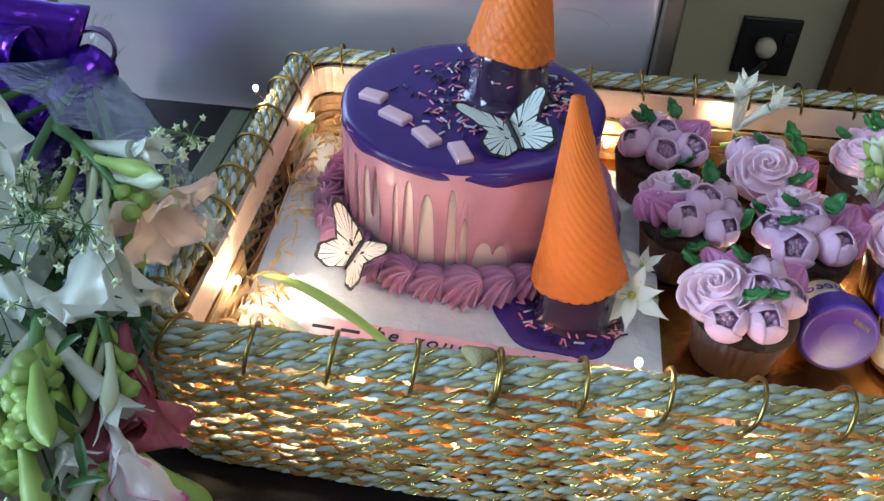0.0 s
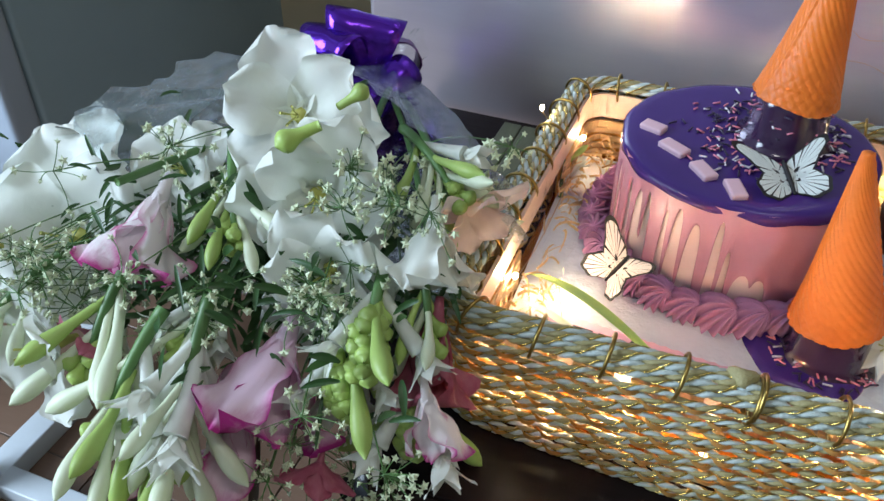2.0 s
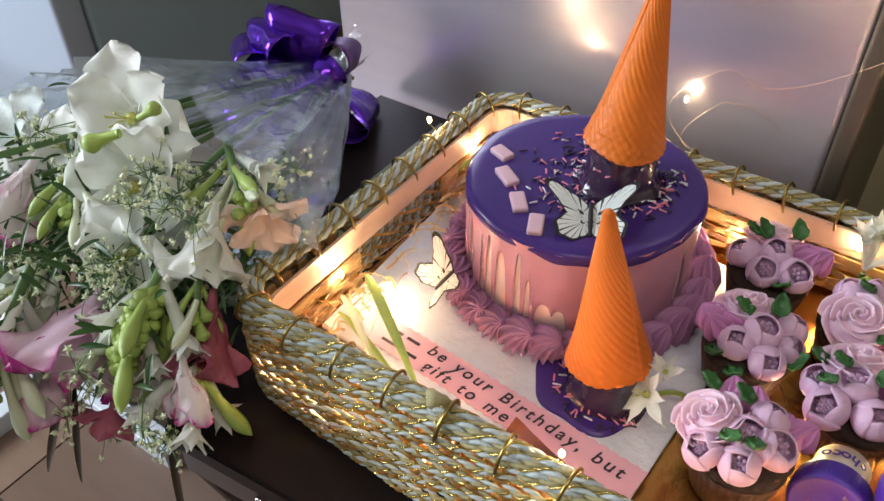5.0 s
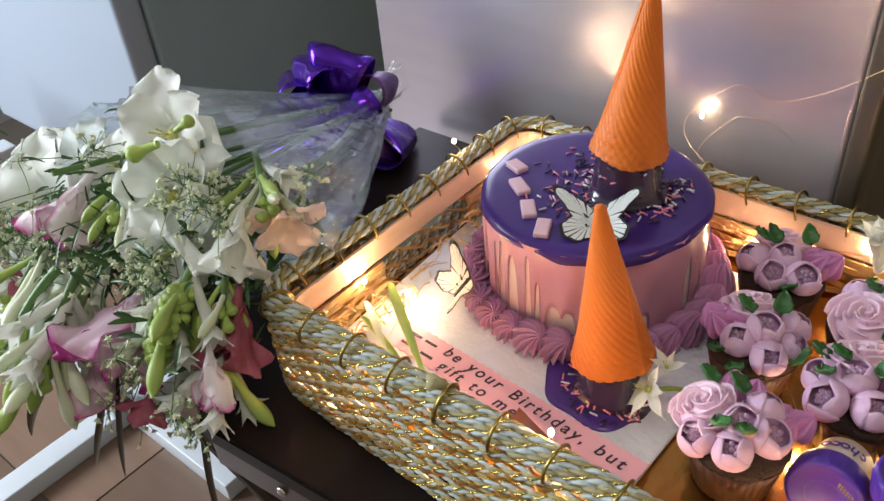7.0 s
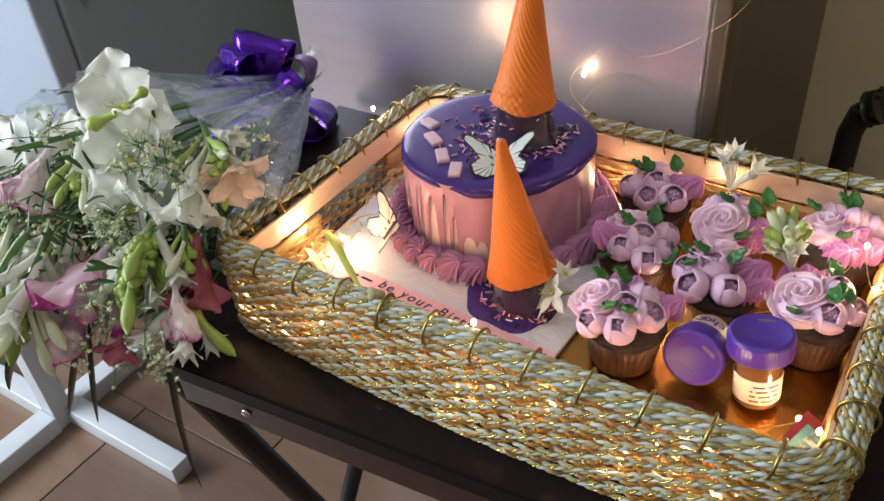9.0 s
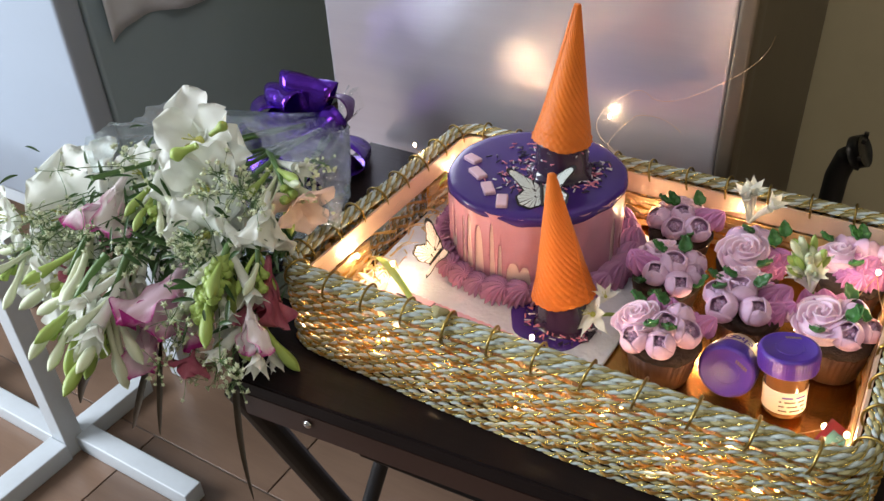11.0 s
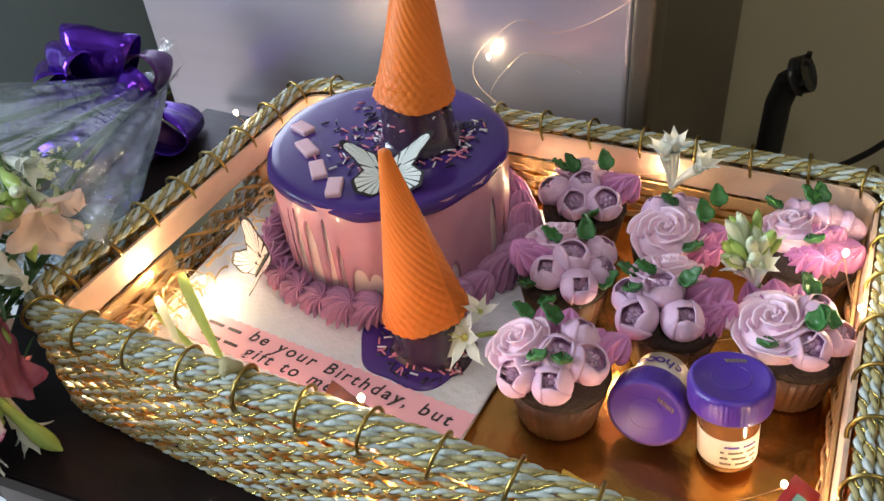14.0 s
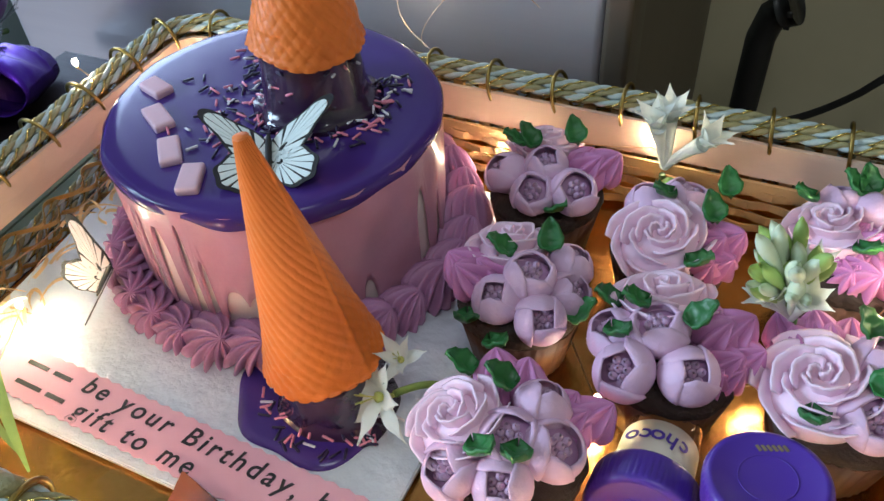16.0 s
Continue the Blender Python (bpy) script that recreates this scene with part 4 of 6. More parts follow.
def stub(name, at, r0, r1, z0, z1, parent, lumps):
    rows = [(r0 * 1.35, z0), (r0 * 1.12, z0 + 0.003), (r0 * 1.02, z0 + 0.009), (r1 * 1.03, z1 - 0.008), (r1, z1 - 0.002), (r1 * 0.8, z1)]
    V, F = lathe(rows, 56, lambda a, t: 1 + 0.03 * math.sin(3 * a + 2 * t + lumps) + 0.025 * math.sin(7 * a + lumps * 2 + 5 * t))
    ob = link(name, V, F, M["choco_purple"], parent)
    ob.matrix_basis = Matrix.Translation(at)
    return ob


tc = thing("ice_cream_cone", "orange wafer cone upside down on the cake top", "wafer cone", group="orange wafer cones")
stub("chocolate_base", (0.173, 0.243, 0), 0.0262, 0.0238, CT + 0.0005, 0.887, tc, 1.0)["label"] = "glossy dark chocolate base"
wafer((0.173, 0.243, 0.882), (0.1795, 0.249, 1.012), 0.0262, tc)
fc = thing("ice_cream_cone", "orange wafer cone upside down beside the cake", "wafer cone", group="orange wafer cones")
stub("chocolate_base", (0.230, 0.130, 0), 0.0235, 0.0222, BT + 0.0008, 0.797, fc, 2.6)["label"] = "glossy dark chocolate base"
wafer((0.2285, 0.1315, 0.7905), (0.2105, 0.1345, 0.908), 0.0262, fc)
V, F = [], []
prof = [(0.0, 0.0035), (0.6, 0.0034), (0.85, 0.0028), (0.97, 0.0016), (1.0, 0.0002)]
for r, z in prof:
    for k in range(90):
        a = 2 * math.pi * k / 90
        R = 0.036 + 0.004 * math.sin(2 * a + 2.2) + 0.002 * math.sin(5 * a)
        V.append((0.219 + R * r * math.cos(a) * 1.02, 0.1235 + R * r * math.sin(a), BT + z))
link("glaze_puddle", V, grid_faces(5, 90, True), M["glaze"], fc, label="spilled purple glaze puddle")

# ---- sprinkles ----
def sprinkle_set(mat_, name, label, n, seed):
    r = random.Random(seed)
    chunks = []
    rod = lathe([(0.0003, -0.0032), (0.0007, -0.0029), (0.0007, 0.0029), (0.0003, 0.0032)], 6)
    for i in range(n):
        u = r.random()
        if u < 0.62:
            a, d = r.uniform(1.7, 5.4), abs(r.gauss(0.043, 0.014))
            x, y, z = 0.168 + d * math.cos(a) * 0.9, 0.247 + d * math.sin(a), CT + 0.0022
        elif u < 0.75:
            a, d = r.uniform(-0.9, 0.9), r.uniform(0.028, 0.05)
            x, y, z = 0.173 + d * math.cos(a), 0.243 + d * math.sin(a), CT + 0.0022
        elif u < 0.83:
            a = r.uniform(-3.0, 0.3)
            x, y, z = 0.173 + 0.0252 * math.cos(a), 0.243 + 0.0252 * math.sin(a), r.uniform(CT + 0.006, 0.877)
        else:
            a, d = r.uniform(-3.3, 0.2), r.uniform(0.022, 0.036)
            x, y, z = 0.229 + d * math.cos(a), 0.13 + d * math.sin(a), BT + (0.006 if d < 0.028 else 0.0038)
        if (x - CX) ** 2 + (y - CY) ** 2 > 0.082 ** 2 and z > 0.8:
            continue
        chunks.append(moved(rod, aim((x, y, z), (r.gauss(0, 1), r.gauss(0, 1), r.gauss(0, 0.12)))))
    return tagged(link(name, *join(chunks), mat_, None), label, "sprinkles", kind="stuff")


sprinkle_set(M["s_pink"], "pink_sprinkles", "pink sugar sprinkles strewn over purple glaze", 120, 1)
sprinkle_set(M["s_white"], "white_sprinkles", "white sugar sprinkles strewn over purple glaze", 75, 2)
sprinkle_set(M["s_dark"], "dark_sprinkles", "dark purple sugar sprinkles strewn over the glaze", 140, 3)


# ---- paper butterflies ----
def wing(kind):
    """Outline of a wing in its plane, root at the origin, x outward, y forward."""
    pts = []
    for k in range(97):
        a = math.pi * 2 * k / 96
        if kind == "fore":
            r = 0.0075 * (1 + 0.12 * math.sin(3 * a))
            pts.append((0.0105 + 1.45 * r * math.cos(a) + 0.003 * math.sin(a), 0.0085 + 1.15 * r * math.sin(a) + 0.006 * math.cos(a)))
        else:
            r = 0.0068 * (1 + 0.05 * math.sin(7 * a))
            pts.append((0.0085 + 1.25 * r * math.cos(a), -0.0045 + 1.1 * r * math.sin(a) - 0.001 * math.cos(a)))
    return pts[:-1]


def flat(pts, z0, z1):
    n = len(pts)
    V = [(x, y, z0) for x, y in pts] + [(x, y, z1) for x, y in pts]
    F = [tuple(range(n - 1, -1, -1)), tuple(range(n, 2 * n))] + [(i, (i + 1) % n, n + (i + 1) % n, n + i) for i in range(n)]
    return V, F


def butterfly(label, m, spread, mat_, size):
    bf = thing("paper_butterfly", label, "butterfly", m=m @ Matrix.Scale(size, 4))
    link("body", *tube([(0, -0.009, 0.001), (0, -0.003, 0.0015), (0, 0.006, 0.0018), (0, 0.009, 0.002)], [0.0006, 0.0011, 0.0011, 0.0006], 8), M["wing_black"], bf)
    for side in (-1, 1):
        cells = []
        black = []
        for kind in ("fore", "hind"):
            o = wing(kind)
            black.append(flat(o, 0.0, 0.0003))
            cx, cy = (0.004, 0.003) if kind == "fore" else (0.003, -0.001)
            n = len(o)
            fan = 14 if kind == "fore" else 13
            for f in range(fan):
                i0, i1 = int(n * (f + 0.12) / fan), int(n * (f + 0.9) / fan)
                mid = [o[i % n] for i in range(i0, i1 + 1)]
                if sum((x - cx) ** 2 + (y - cy) ** 2 for x, y in mid) / len(mid) < 0.000012:
                    continue
                rim = [(cx + (x - cx) * 0.89, cy + (y - cy) * 0.89) for x, y in mid]
                root = [(cx + (x - cx) * 0.14, cy + (y - cy) * 0.14) for x, y in (mid[-1], mid[0])]
                cells.append(flat(rim + root, -0.00025, 0.00055))
        turn = pose(0, 0, 0, 0, -spread * side, 0) @ (Matrix.Identity(4) if side > 0 else Matrix.Diagonal((-1, 1, 1, 1)))
        w = link("wing", *moved(join(black), turn), M["wing_black"], bf, False, label="printed wing with black veins")
        for cell in cells:
            link("wing_panel", *moved(cell, turn), mat_, w, False)


butterfly("white paper butterfly with black veins on the cake", aim((0.1795, 0.185, CT + 0.0045), (0.1, -0.3, 0.95), 0.15), 15, M["wing_white"], 1.5)
butterfly("pale paper butterfly with black veins by the cake side", aim((0.087, 0.1430, 0.7770), (-0.35, -0.8, 0.5), -0.35), 40, M["wing_pink"], 1.45)

# ---- pink note strip with hand lettering ----
nt_ = thing("note", "pink paper note with zigzag edge and black lettering", "note", m=pose(0.1665, 0.0800, BT + 0.0012, 1.0, 0, -4.2))
edge = [(-0.12 + i * 0.004, 0.0135 + (0.0012 if i % 2 else 0)) for i in range(60)]
low = [(0.1155 - i * 0.004, -0.0135 - (0.0012 if i % 2 else 0)) for i in range(59)]
link("paper", *flat(list(reversed(edge + low)), 0.0, 0.0005), M["note"], nt_, False)
writing("lettering", "be your Birthday, but", 0.0138, pose(-0.060, 0.0030, 0.0008, 0, 0, -1.5), M["ink"], nt_, "black handwritten words", 1.3)
writing("lettering", "gift to me", 0.0138, pose(-0.054, -0.0105, 0.0008, 0, 0, -1), M["ink"], nt_, "black handwritten words", 1.3)
for x0, x1, y in ((-0.098, -0.084, 0.0055), (-0.08, -0.068, 0.0055), (-0.095, -0.078, -0.006), (-0.074, -0.062, -0.006)):
    part("ink_bar", block(x0, x1, y - 0.0012, y + 0.0012, 0.0005, 0.0009), M["ink"], nt_, smooth=False)

# ---- cupcakes with piped flowers ----
def piped_petal(a0, half, r, z0, z1, lean, spiral, thick=0.0011, nu=8, nv=11):
    """A thick curved petal band that stands round the z axis from z0 to z1."""
    outer, inner = [], []
    for i in range(nu):
        t = i / (nu - 1)
        for j in range(nv):
            s = j / (nv - 1) * 2 - 1
            a = a0 + half * s
            top = z0 + (z1 - z0) * t * (1 - 0.22 * abs(s) ** 2.4)
            rad = r + spiral * s + lean * t ** 1.6 + 0.0004 * math.sin(9 * a + 3 * t)
            th = thick * (1.25 - 0.65 * t)
            for lst, rr in ((outer, rad + th / 2), (inner, rad - th / 2)):
                rr = max(rr, 0.0003)
                lst.append((rr * math.cos(a), rr * math.sin(a), top))
    n0 = nu * nv
    F = grid_faces(nu, nv)
    F = F + [tuple(reversed([i + n0 for i in f])) for f in F]
    ring = [i * nv for i in range(nu)] + [(nu - 1) * nv + j for j in range(1, nv)] + [i * nv + nv - 1 for i in range(nu - 2, -1, -1)]
    F += [(ring[q], ring[q + 1], ring[q + 1] + n0, ring[q] + n0) for q in range(len(ring) - 1)]
    return outer + inner, F


def rose_petals():
    """Rings of overlapping petals that spiral open from a tight heart."""
    rg = random.Random(12)
    ch = []
    for n, r, z0, z1, lean, half in ((2, 0.0024, 0.006, 0.0152, 0.0004, 1.6), (3, 0.0062, 0.004, 0.0150, 0.0022, 1.25), (4, 0.0110, 0.000, 0.0126, 0.0042, 1.0), (6, 0.0165, -0.006, 0.0076, 0.0062, 0.74)):
        for k in range(n):
            ch.append(piped_petal(2 * math.pi * (k + 0.37 * n) / n + rg.uniform(-0.08, 0.08), half, r, z0, z1 + rg.uniform(-0.0007, 0.0007), lean, 0.0022 + 0.06 * r, 0.0017))
    return ch


def tulip_petals(r=0.0118, h=0.0168, n=4, seed=0, close=0.3):
    """Overlapping plump petals that close to a cup; one verts, faces pair a petal."""
    rg = random.Random(seed)
    out = []
    for p in range(n):
        a0 = 2 * math.pi * p / n + rg.uniform(-0.12, 0.12)
        half, nu, nv = 1.0 if n == 5 else 1.15, 10, 11
        tall, out_ = 1 + rg.uniform(-0.13, 0.08), 1 + rg.uniform(-0.05, 0.06)
        outer, inner = [], []
        for i in range(nu):
            t = i / (nu - 1)
            for j in range(nv):
                s = j / (nv - 1) * 2 - 1
                a = a0 + half * s * (0.74 + 0.26 * math.sin(math.pi * min(1, 0.1 + t * 0.9)))
                u = t * tall * (1 - 0.10 * abs(s) ** 2.2)
                rad = r * (0.62 + 0.5 * math.sin(math.pi * (0.1 + 0.70 * u)) - close * u ** 3) * (1 + 0.05 * s) * out_
                for lst, k in ((outer, 1.0), (inner, 0.84)):
                    lst.append((rad * k * math.cos(a), rad * k * math.sin(a), h * u))
        n0 = nu * nv
        F = grid_faces(nu, nv) + [tuple(reversed([i + n0 for i in f])) for f in grid_faces(nu, nv)]
        ring = [i * nv for i in range(nu)] + [(nu - 1) * nv + j for j in range(1, nv)] + [i * nv + nv - 1 for i in range(nu - 2, -1, -1)]
        for q in range(len(ring) - 1):
            F.append((ring[q], ring[q + 1], ring[q + 1] + n0, ring[q] + n0))
        out.append((outer + inner, F))
    return out


def icing_leaf(L=0.0115, w=0.0048):
    nu, nv = 9, 7
    V = []
    for z0 in (0.0012, -0.0002):
        for i in range(nu):
            t = i / (nu - 1)
            ww = w * math.sin(math.pi * t ** 0.75) ** 0.8 * (1 - 0.3 * t) + 0.0003
            for j in range(nv):
                s = j / (nv - 1) * 2 - 1
                V.append((ww * s, L * t, z0 + 0.0022 * abs(s) * (1 - 0.4 * t) + 0.004 * t * t + 0.0007 * math.sin(t * 16 + abs(s) * 2)))
    F = grid_faces(nu, nv)
    n0 = nu * nv
    ring = [i * nv for i in range(nu)] + [(nu - 1) * nv + j for j in range(1, nv)] + [i * nv + nv - 1 for i in range(nu - 2, -1, -1)] + list(range(nv - 2, -1, -1))
    G = F + [tuple(reversed([i + n0 for i in f])) for f in F] + [(ring[q], ring[q + 1], ring[q + 1] + n0, ring[q] + n0) for q in range(len(ring) - 1)]
    return V, G


SRC = {}


def shared(key, name, build, mat_, parent, m, label=""):
    """One mesh for all alike pieces."""
    if key not in SRC:
        ob = link(name, *build(), mat_, parent, label=label)
        SRC[key] = ob
    else:
        ob = again(SRC[key], parent, Matrix.Identity(4), name)
        if label:
            ob["label"] = label
    ob.matrix_basis = m
    return ob


def stamen():
    return tube([(0, 0, 0.004), (0, 0, 0.010), (0, 0, 0.0125), (0, 0, 0.0142), (0, 0, 0.0150)], [0.0011, 0.0011, 0.0018, 0.0016, 0.0005], 8)


def cupcake(x, y, label, roses, tulips, stars, leaves):
    """Flower heads and leaves are given by the place of their tops in the room."""
    cp = thing("cupcake", label, "cupcake", (x, y, BZ + 0.0105), group="decorated cupcakes in the basket")
    shared("liner", "paper_liner", lambda: lathe([(0.0235, 0), (0.0245, 0.001), (0.0272, 0.016), (0.0305, 0.033), (0.0297, 0.033), (0.0268, 0.016)], 144, lambda a, t: 1 + 0.022 * (1 if math.sin(36 * a) > 0 else -1) * (0.3 + 0.7 * t)), M["liner"], cp, Matrix.Identity(4), "pleated brown paper liner")
    shared("sponge", "sponge", lambda: lathe([(0.0285, 0.030), (0.0312, 0.035), (0.0305, 0.0395), (0.025, 0.043), (0.014, 0.0455), (0.001, 0.046)], 60, lambda a, t: 1 + 0.02 * math.sin(5 * a) + 0.015 * math.sin(13 * a)), M["sponge"], cp, Matrix.Identity(4), "dark chocolate sponge")

    def seat(px, py, pz, high, lean):
        top = Vector((px - x, py - y, pz - BZ - 0.0105))
        d = Vector((top.x / 0.036 * lean, top.y / 0.036 * lean, 1)).normalized()
        return top - d * high, d

    for px, py, pz, sc in roses:
        p, d = seat(px, py, pz, 0.014 * sc, 0.6)
        heart = shared("rose", "piped_rose", lambda: lathe([(0.0205, -0.006), (0.021, -0.002), (0.018, 0.003), (0.0125, 0.0065), (0.007, 0.009), (0.001, 0.010)], 40), M["rose"], cp, aim(p, d, px * 90) @ Matrix.Scale(sc, 4), "pale pink piped rose swirl")
        for q, vf in enumerate(rose_petals()):
            shared(("rose petal", q), "petal", lambda vf=vf: vf, M["rose"], heart, Matrix.Identity(4))
    for n, (px, py, pz, sc) in enumerate(tulips):
        p, d = seat(px, py, pz, 0.0150 * sc, 0.85)
        core = shared("core", "piped_tulip", lambda: lathe([(0.004, -0.001), (0.0094, 0.001), (0.0106, 0.006), (0.0094, 0.0095), (0.006, 0.0102), (0.0006, 0.0102)], 24), M["tulip_in"], cp, aim(p, d, px * 300 + n) @ Matrix.Scale(sc, 4), "lilac piped tulip with open cup")
        kind = (n + int(px * 1000)) % 3
        for q, vf in enumerate(tulip_petals(seed=2 + kind, close=(0.32, 0.42, 0.26)[kind], n=(5, 4, 5)[kind])):
            shared(("petal", kind, q), "petal", lambda vf=vf: vf, M["tulip"], core, Matrix.Identity(4))
        for q in range(7):
            a, dd = q * 1.0472, 0.0 if q == 6 else 0.0036
            shared("stamen", "stamen", stamen, M["stamen"], core, Matrix.Translation((dd * math.cos(a), dd * math.sin(a), -0.0008 * (q % 2))))
    for px, py, pz, sc in [(a + dx, b + dy, c + dz, e) for a, b, c, e in stars for dx, dy, dz in ((0, 0, 0), (0.008, 0.007, -0.001), (-0.007, 0.008, -0.002))]:
        p, d = seat(px, py, pz, 0.0165 * sc, 0.9)
        shared("star", "piped_star", lambda: piped_shell(0.0098, 0.0185, 8, 0.2, rows=16, sides=96, point=1.15, amp=0.3), M["star"], cp, aim(p, d, px * 500) @ Matrix.Scale(sc, 4), "orchid pink piped star")
    for px, py, pz, face in leaves:
        shared("leaf", "icing_leaf", icing_leaf, M["green_icing"], cp, Matrix.Translation((px - x, py - y, pz - BZ - 0.0105)) @ pose(0, 0, 0, 22, 0, face) @ pose(0, -0.007, -0.002) @ Matrix.Scale(1.4, 4), "green piped leaf")
    return cp


cupcake(0.3265, 0.1135, "chocolate cupcake with pink rose and lilac tulips near a white bloom",
        [(0.301, 0.1085, 0.815, 0.9)], [(0.306, 0.087, 0.806, 0.98), (0.328, 0.106, 0.816, 1.0), (0.348, 0.111, 0.811, 1.05), (0.331, 0.087, 0.808, 1.0), (0.336, 0.130, 0.815, 0.98)], [(0.313, 0.143, 0.805, 0.95), (0.352, 0.132, 0.806, 0.9)],
        [(0.321, 0.094, 0.817, 230), (0.334, 0.096, 0.817, 190), (0.317, 0.127, 0.819, 100), (0.294, 0.140, 0.802, 110)])
cupcake(0.3015, 0.197, "chocolate cupcake with orchid stars and lilac tulips",
        [(0.288, 0.216, 0.814, 0.88)], [(0.295, 0.176, 0.811, 1.0), (0.321, 0.172, 0.808, 1.0), (0.309, 0.191, 0.818, 0.98), (0.325, 0.213, 0.811, 0.95), (0.329, 0.196, 0.807, 0.9)], [(0.274, 0.186, 0.812, 1.0)],
        [(0.291, 0.199, 0.818, 110), (0.311, 0.211, 0.819, 20), (0.286, 0.166, 0.800, 200), (0.303, 0.160, 0.796, 230), (0.334, 0.187, 0.801, 300)])
cupcake(0.289, 0.277, "chocolate cupcake with lilac tulips beside the back rim",
        [(0.280, 0.302, 0.812, 0.85)], [(0.265, 0.266, 0.811, 1.0), (0.290, 0.273, 0.817, 0.95), (0.288, 0.253, 0.810, 0.95), (0.311, 0.260, 0.812, 1.02)], [(0.315, 0.288, 0.811, 1.0)],
        [(0.269, 0.281, 0.817, 130), (0.297, 0.300, 0.815, 40), (0.303, 0.250, 0.803, 240), (0.276, 0.285, 0.817, 70)])
cupcake(0.362, 0.259, "chocolate cupcake with a large pink rose swirl",
        [(0.356, 0.241, 0.815, 1.02)], [(0.343, 0.270, 0.812, 1.0), (0.364, 0.279, 0.813, 1.02)], [(0.386, 0.250, 0.809, 0.92), (0.384, 0.237, 0.803, 0.85)],
        [(0.353, 0.263, 0.818, 140), (0.378, 0.258, 0.818, 40), (0.382, 0.288, 0.811, 30), (0.378, 0.232, 0.807, 250)])
cupcake(0.377, 0.1845, "chocolate cupcake ringed by lilac tulips and stars",
        [(0.366, 0.207, 0.815, 1.0)], [(0.368, 0.180, 0.818, 1.05), (0.347, 0.177, 0.809, 1.0), (0.358, 0.156, 0.809, 1.08), (0.388, 0.163, 0.811, 1.08)], [(0.398, 0.194, 0.812, 1.0), (0.405, 0.182, 0.806, 0.9), (0.399, 0.172, 0.803, 0.8)],
        [(0.357, 0.186, 0.820, 130), (0.385, 0.185, 0.821, 300), (0.355, 0.168, 0.817, 220), (0.344, 0.196, 0.806, 120)])
cupcake(0.4495, 0.187, "chocolate cupcake with a pink rose beside violet jars",
        [(0.4345, 0.179, 0.815, 1.08)], [(0.459, 0.166, 0.811, 1.05), (0.459, 0.198, 0.816, 1.0), (0.475, 0.186, 0.808, 0.95)], [(0.424, 0.206, 0.806, 0.9), (0.438, 0.211, 0.808, 0.9)],
        [(0.436, 0.160, 0.807, 190), (0.451, 0.207, 0.817, 60), (0.459, 0.178, 0.818, 320), (0.464, 0.182, 0.818, 80)])
cupcake(0.4465, 0.276, "chocolate cupcake with pink stars and a small rose",
        [(0.431, 0.280, 0.814, 0.9)], [(0.454, 0.297, 0.815, 1.02), (0.434, 0.302, 0.812, 0.95), (0.471, 0.297, 0.810, 0.95)], [(0.455, 0.272, 0.812, 1.0), (0.456, 0.250, 0.808, 1.0), (0.469, 0.262, 0.808, 1.0), (0.445, 0.252, 0.804, 0.85)],
        [(0.418, 0.289, 0.814, 130), (0.440, 0.301, 0.817, 80), (0.446, 0.306, 0.816, 30), (0.449, 0.258, 0.814, 220)])


# ---- small jars with violet lids ----
def spread_jar(label, m, word, top):
    j = thing("spread_jar", label, "jar", group="small chocolate spread jars", m=m)
    link("jar", *lathe([(0.0145, 0), (0.0158, 0.0015), (0.0163, 0.006), (0.0167, 0.026), (0.0170, 0.034), (0.0172, 0.0435), (0.0172, 0.046), (0.001, 0.046)], 48), M["jar"], j, label="clear jar filled with brown spread")
    link("label_strip", *lathe([(0.0163, top - 0.0205), (0.0167, top - 0.0202), (0.0171, top), (0.0168, top + 0.0006)], 48), M["label"], j, label="cream paper label")
    lid = link("lid", *lathe([(0.0214, 0.0425), (0.0227, 0.0432), (0.0230, 0.0445), (0.0230, 0.0565), (0.0224, 0.0588), (0.0208, 0.0598), (0.0195, 0.0598), (0.0188, 0.0592), (0.001, 0.0592)], 180, lambda a, t: 1 + (0.014 * (1 if math.sin(60 * a) > 0 else -1) if 0.25 < t < 0.4 else 0.0)), M["lid"], j, label="ribbed violet screw lid")
    link("raised_ring", *tube([(0.0105 * math.cos(a), 0.0105 * math.sin(a), 0.0593) for a in np.linspace(0, 2 * math.pi, 40, endpoint=False)], 0.0002, 6, closed=True), M["lid"], lid)
    for k in range(6):
        part("print_bar", block(0.004 + k * 0.0018, 0.0052 + k * 0.0018, 0.0115 - 0.0008 * k, 0.0145 - 0.0008 * k, 0.0592, 0.0595), M["label_grey"], lid, "small dark date print", smooth=False)
    for k in range(4):
        for i in range(10):
            a = math.radians(-130 + 7 * i)
            if (i * 7 + k * 3) % 5 == 0:
                continue
            ob = part("print_bar", block(-0.001, 0.001, -0.0002, 0.0002, -0.0006, 0.0006), M["label_grey"] if k else M["label_print"], j, smooth=False)
            ob.matrix_basis = pose(0.0172 * math.cos(a), 0.0172 * math.sin(a), top - 0.004 - 0.0042 * k, 0, 0, math.degrees(a) + 90)
    if word:
        for i, ch in enumerate(word):
            a = math.radians(54 + 18 * i)
            w = writing("letter", ch, 0.0115, pose(0.0175 * math.cos(a), 0.0175 * math.sin(a), top - 0.0125, 90, 0, math.degrees(a) + 90), M["label_print"], j, "violet label letter")
    return j


spread_jar("small upright spread jar with violet lid on gold foil", pose(0.4285, 0.118, BZ + 0.0120, -8, -1.5, 40), "", 0.0262)
ax = Vector((-0.02, -0.93, 0.22)).normalized()
lidc = Vector((0.3815, 0.107, 0.7815))
jm = aim(lidc - ax * 0.0592, ax, 0.0)
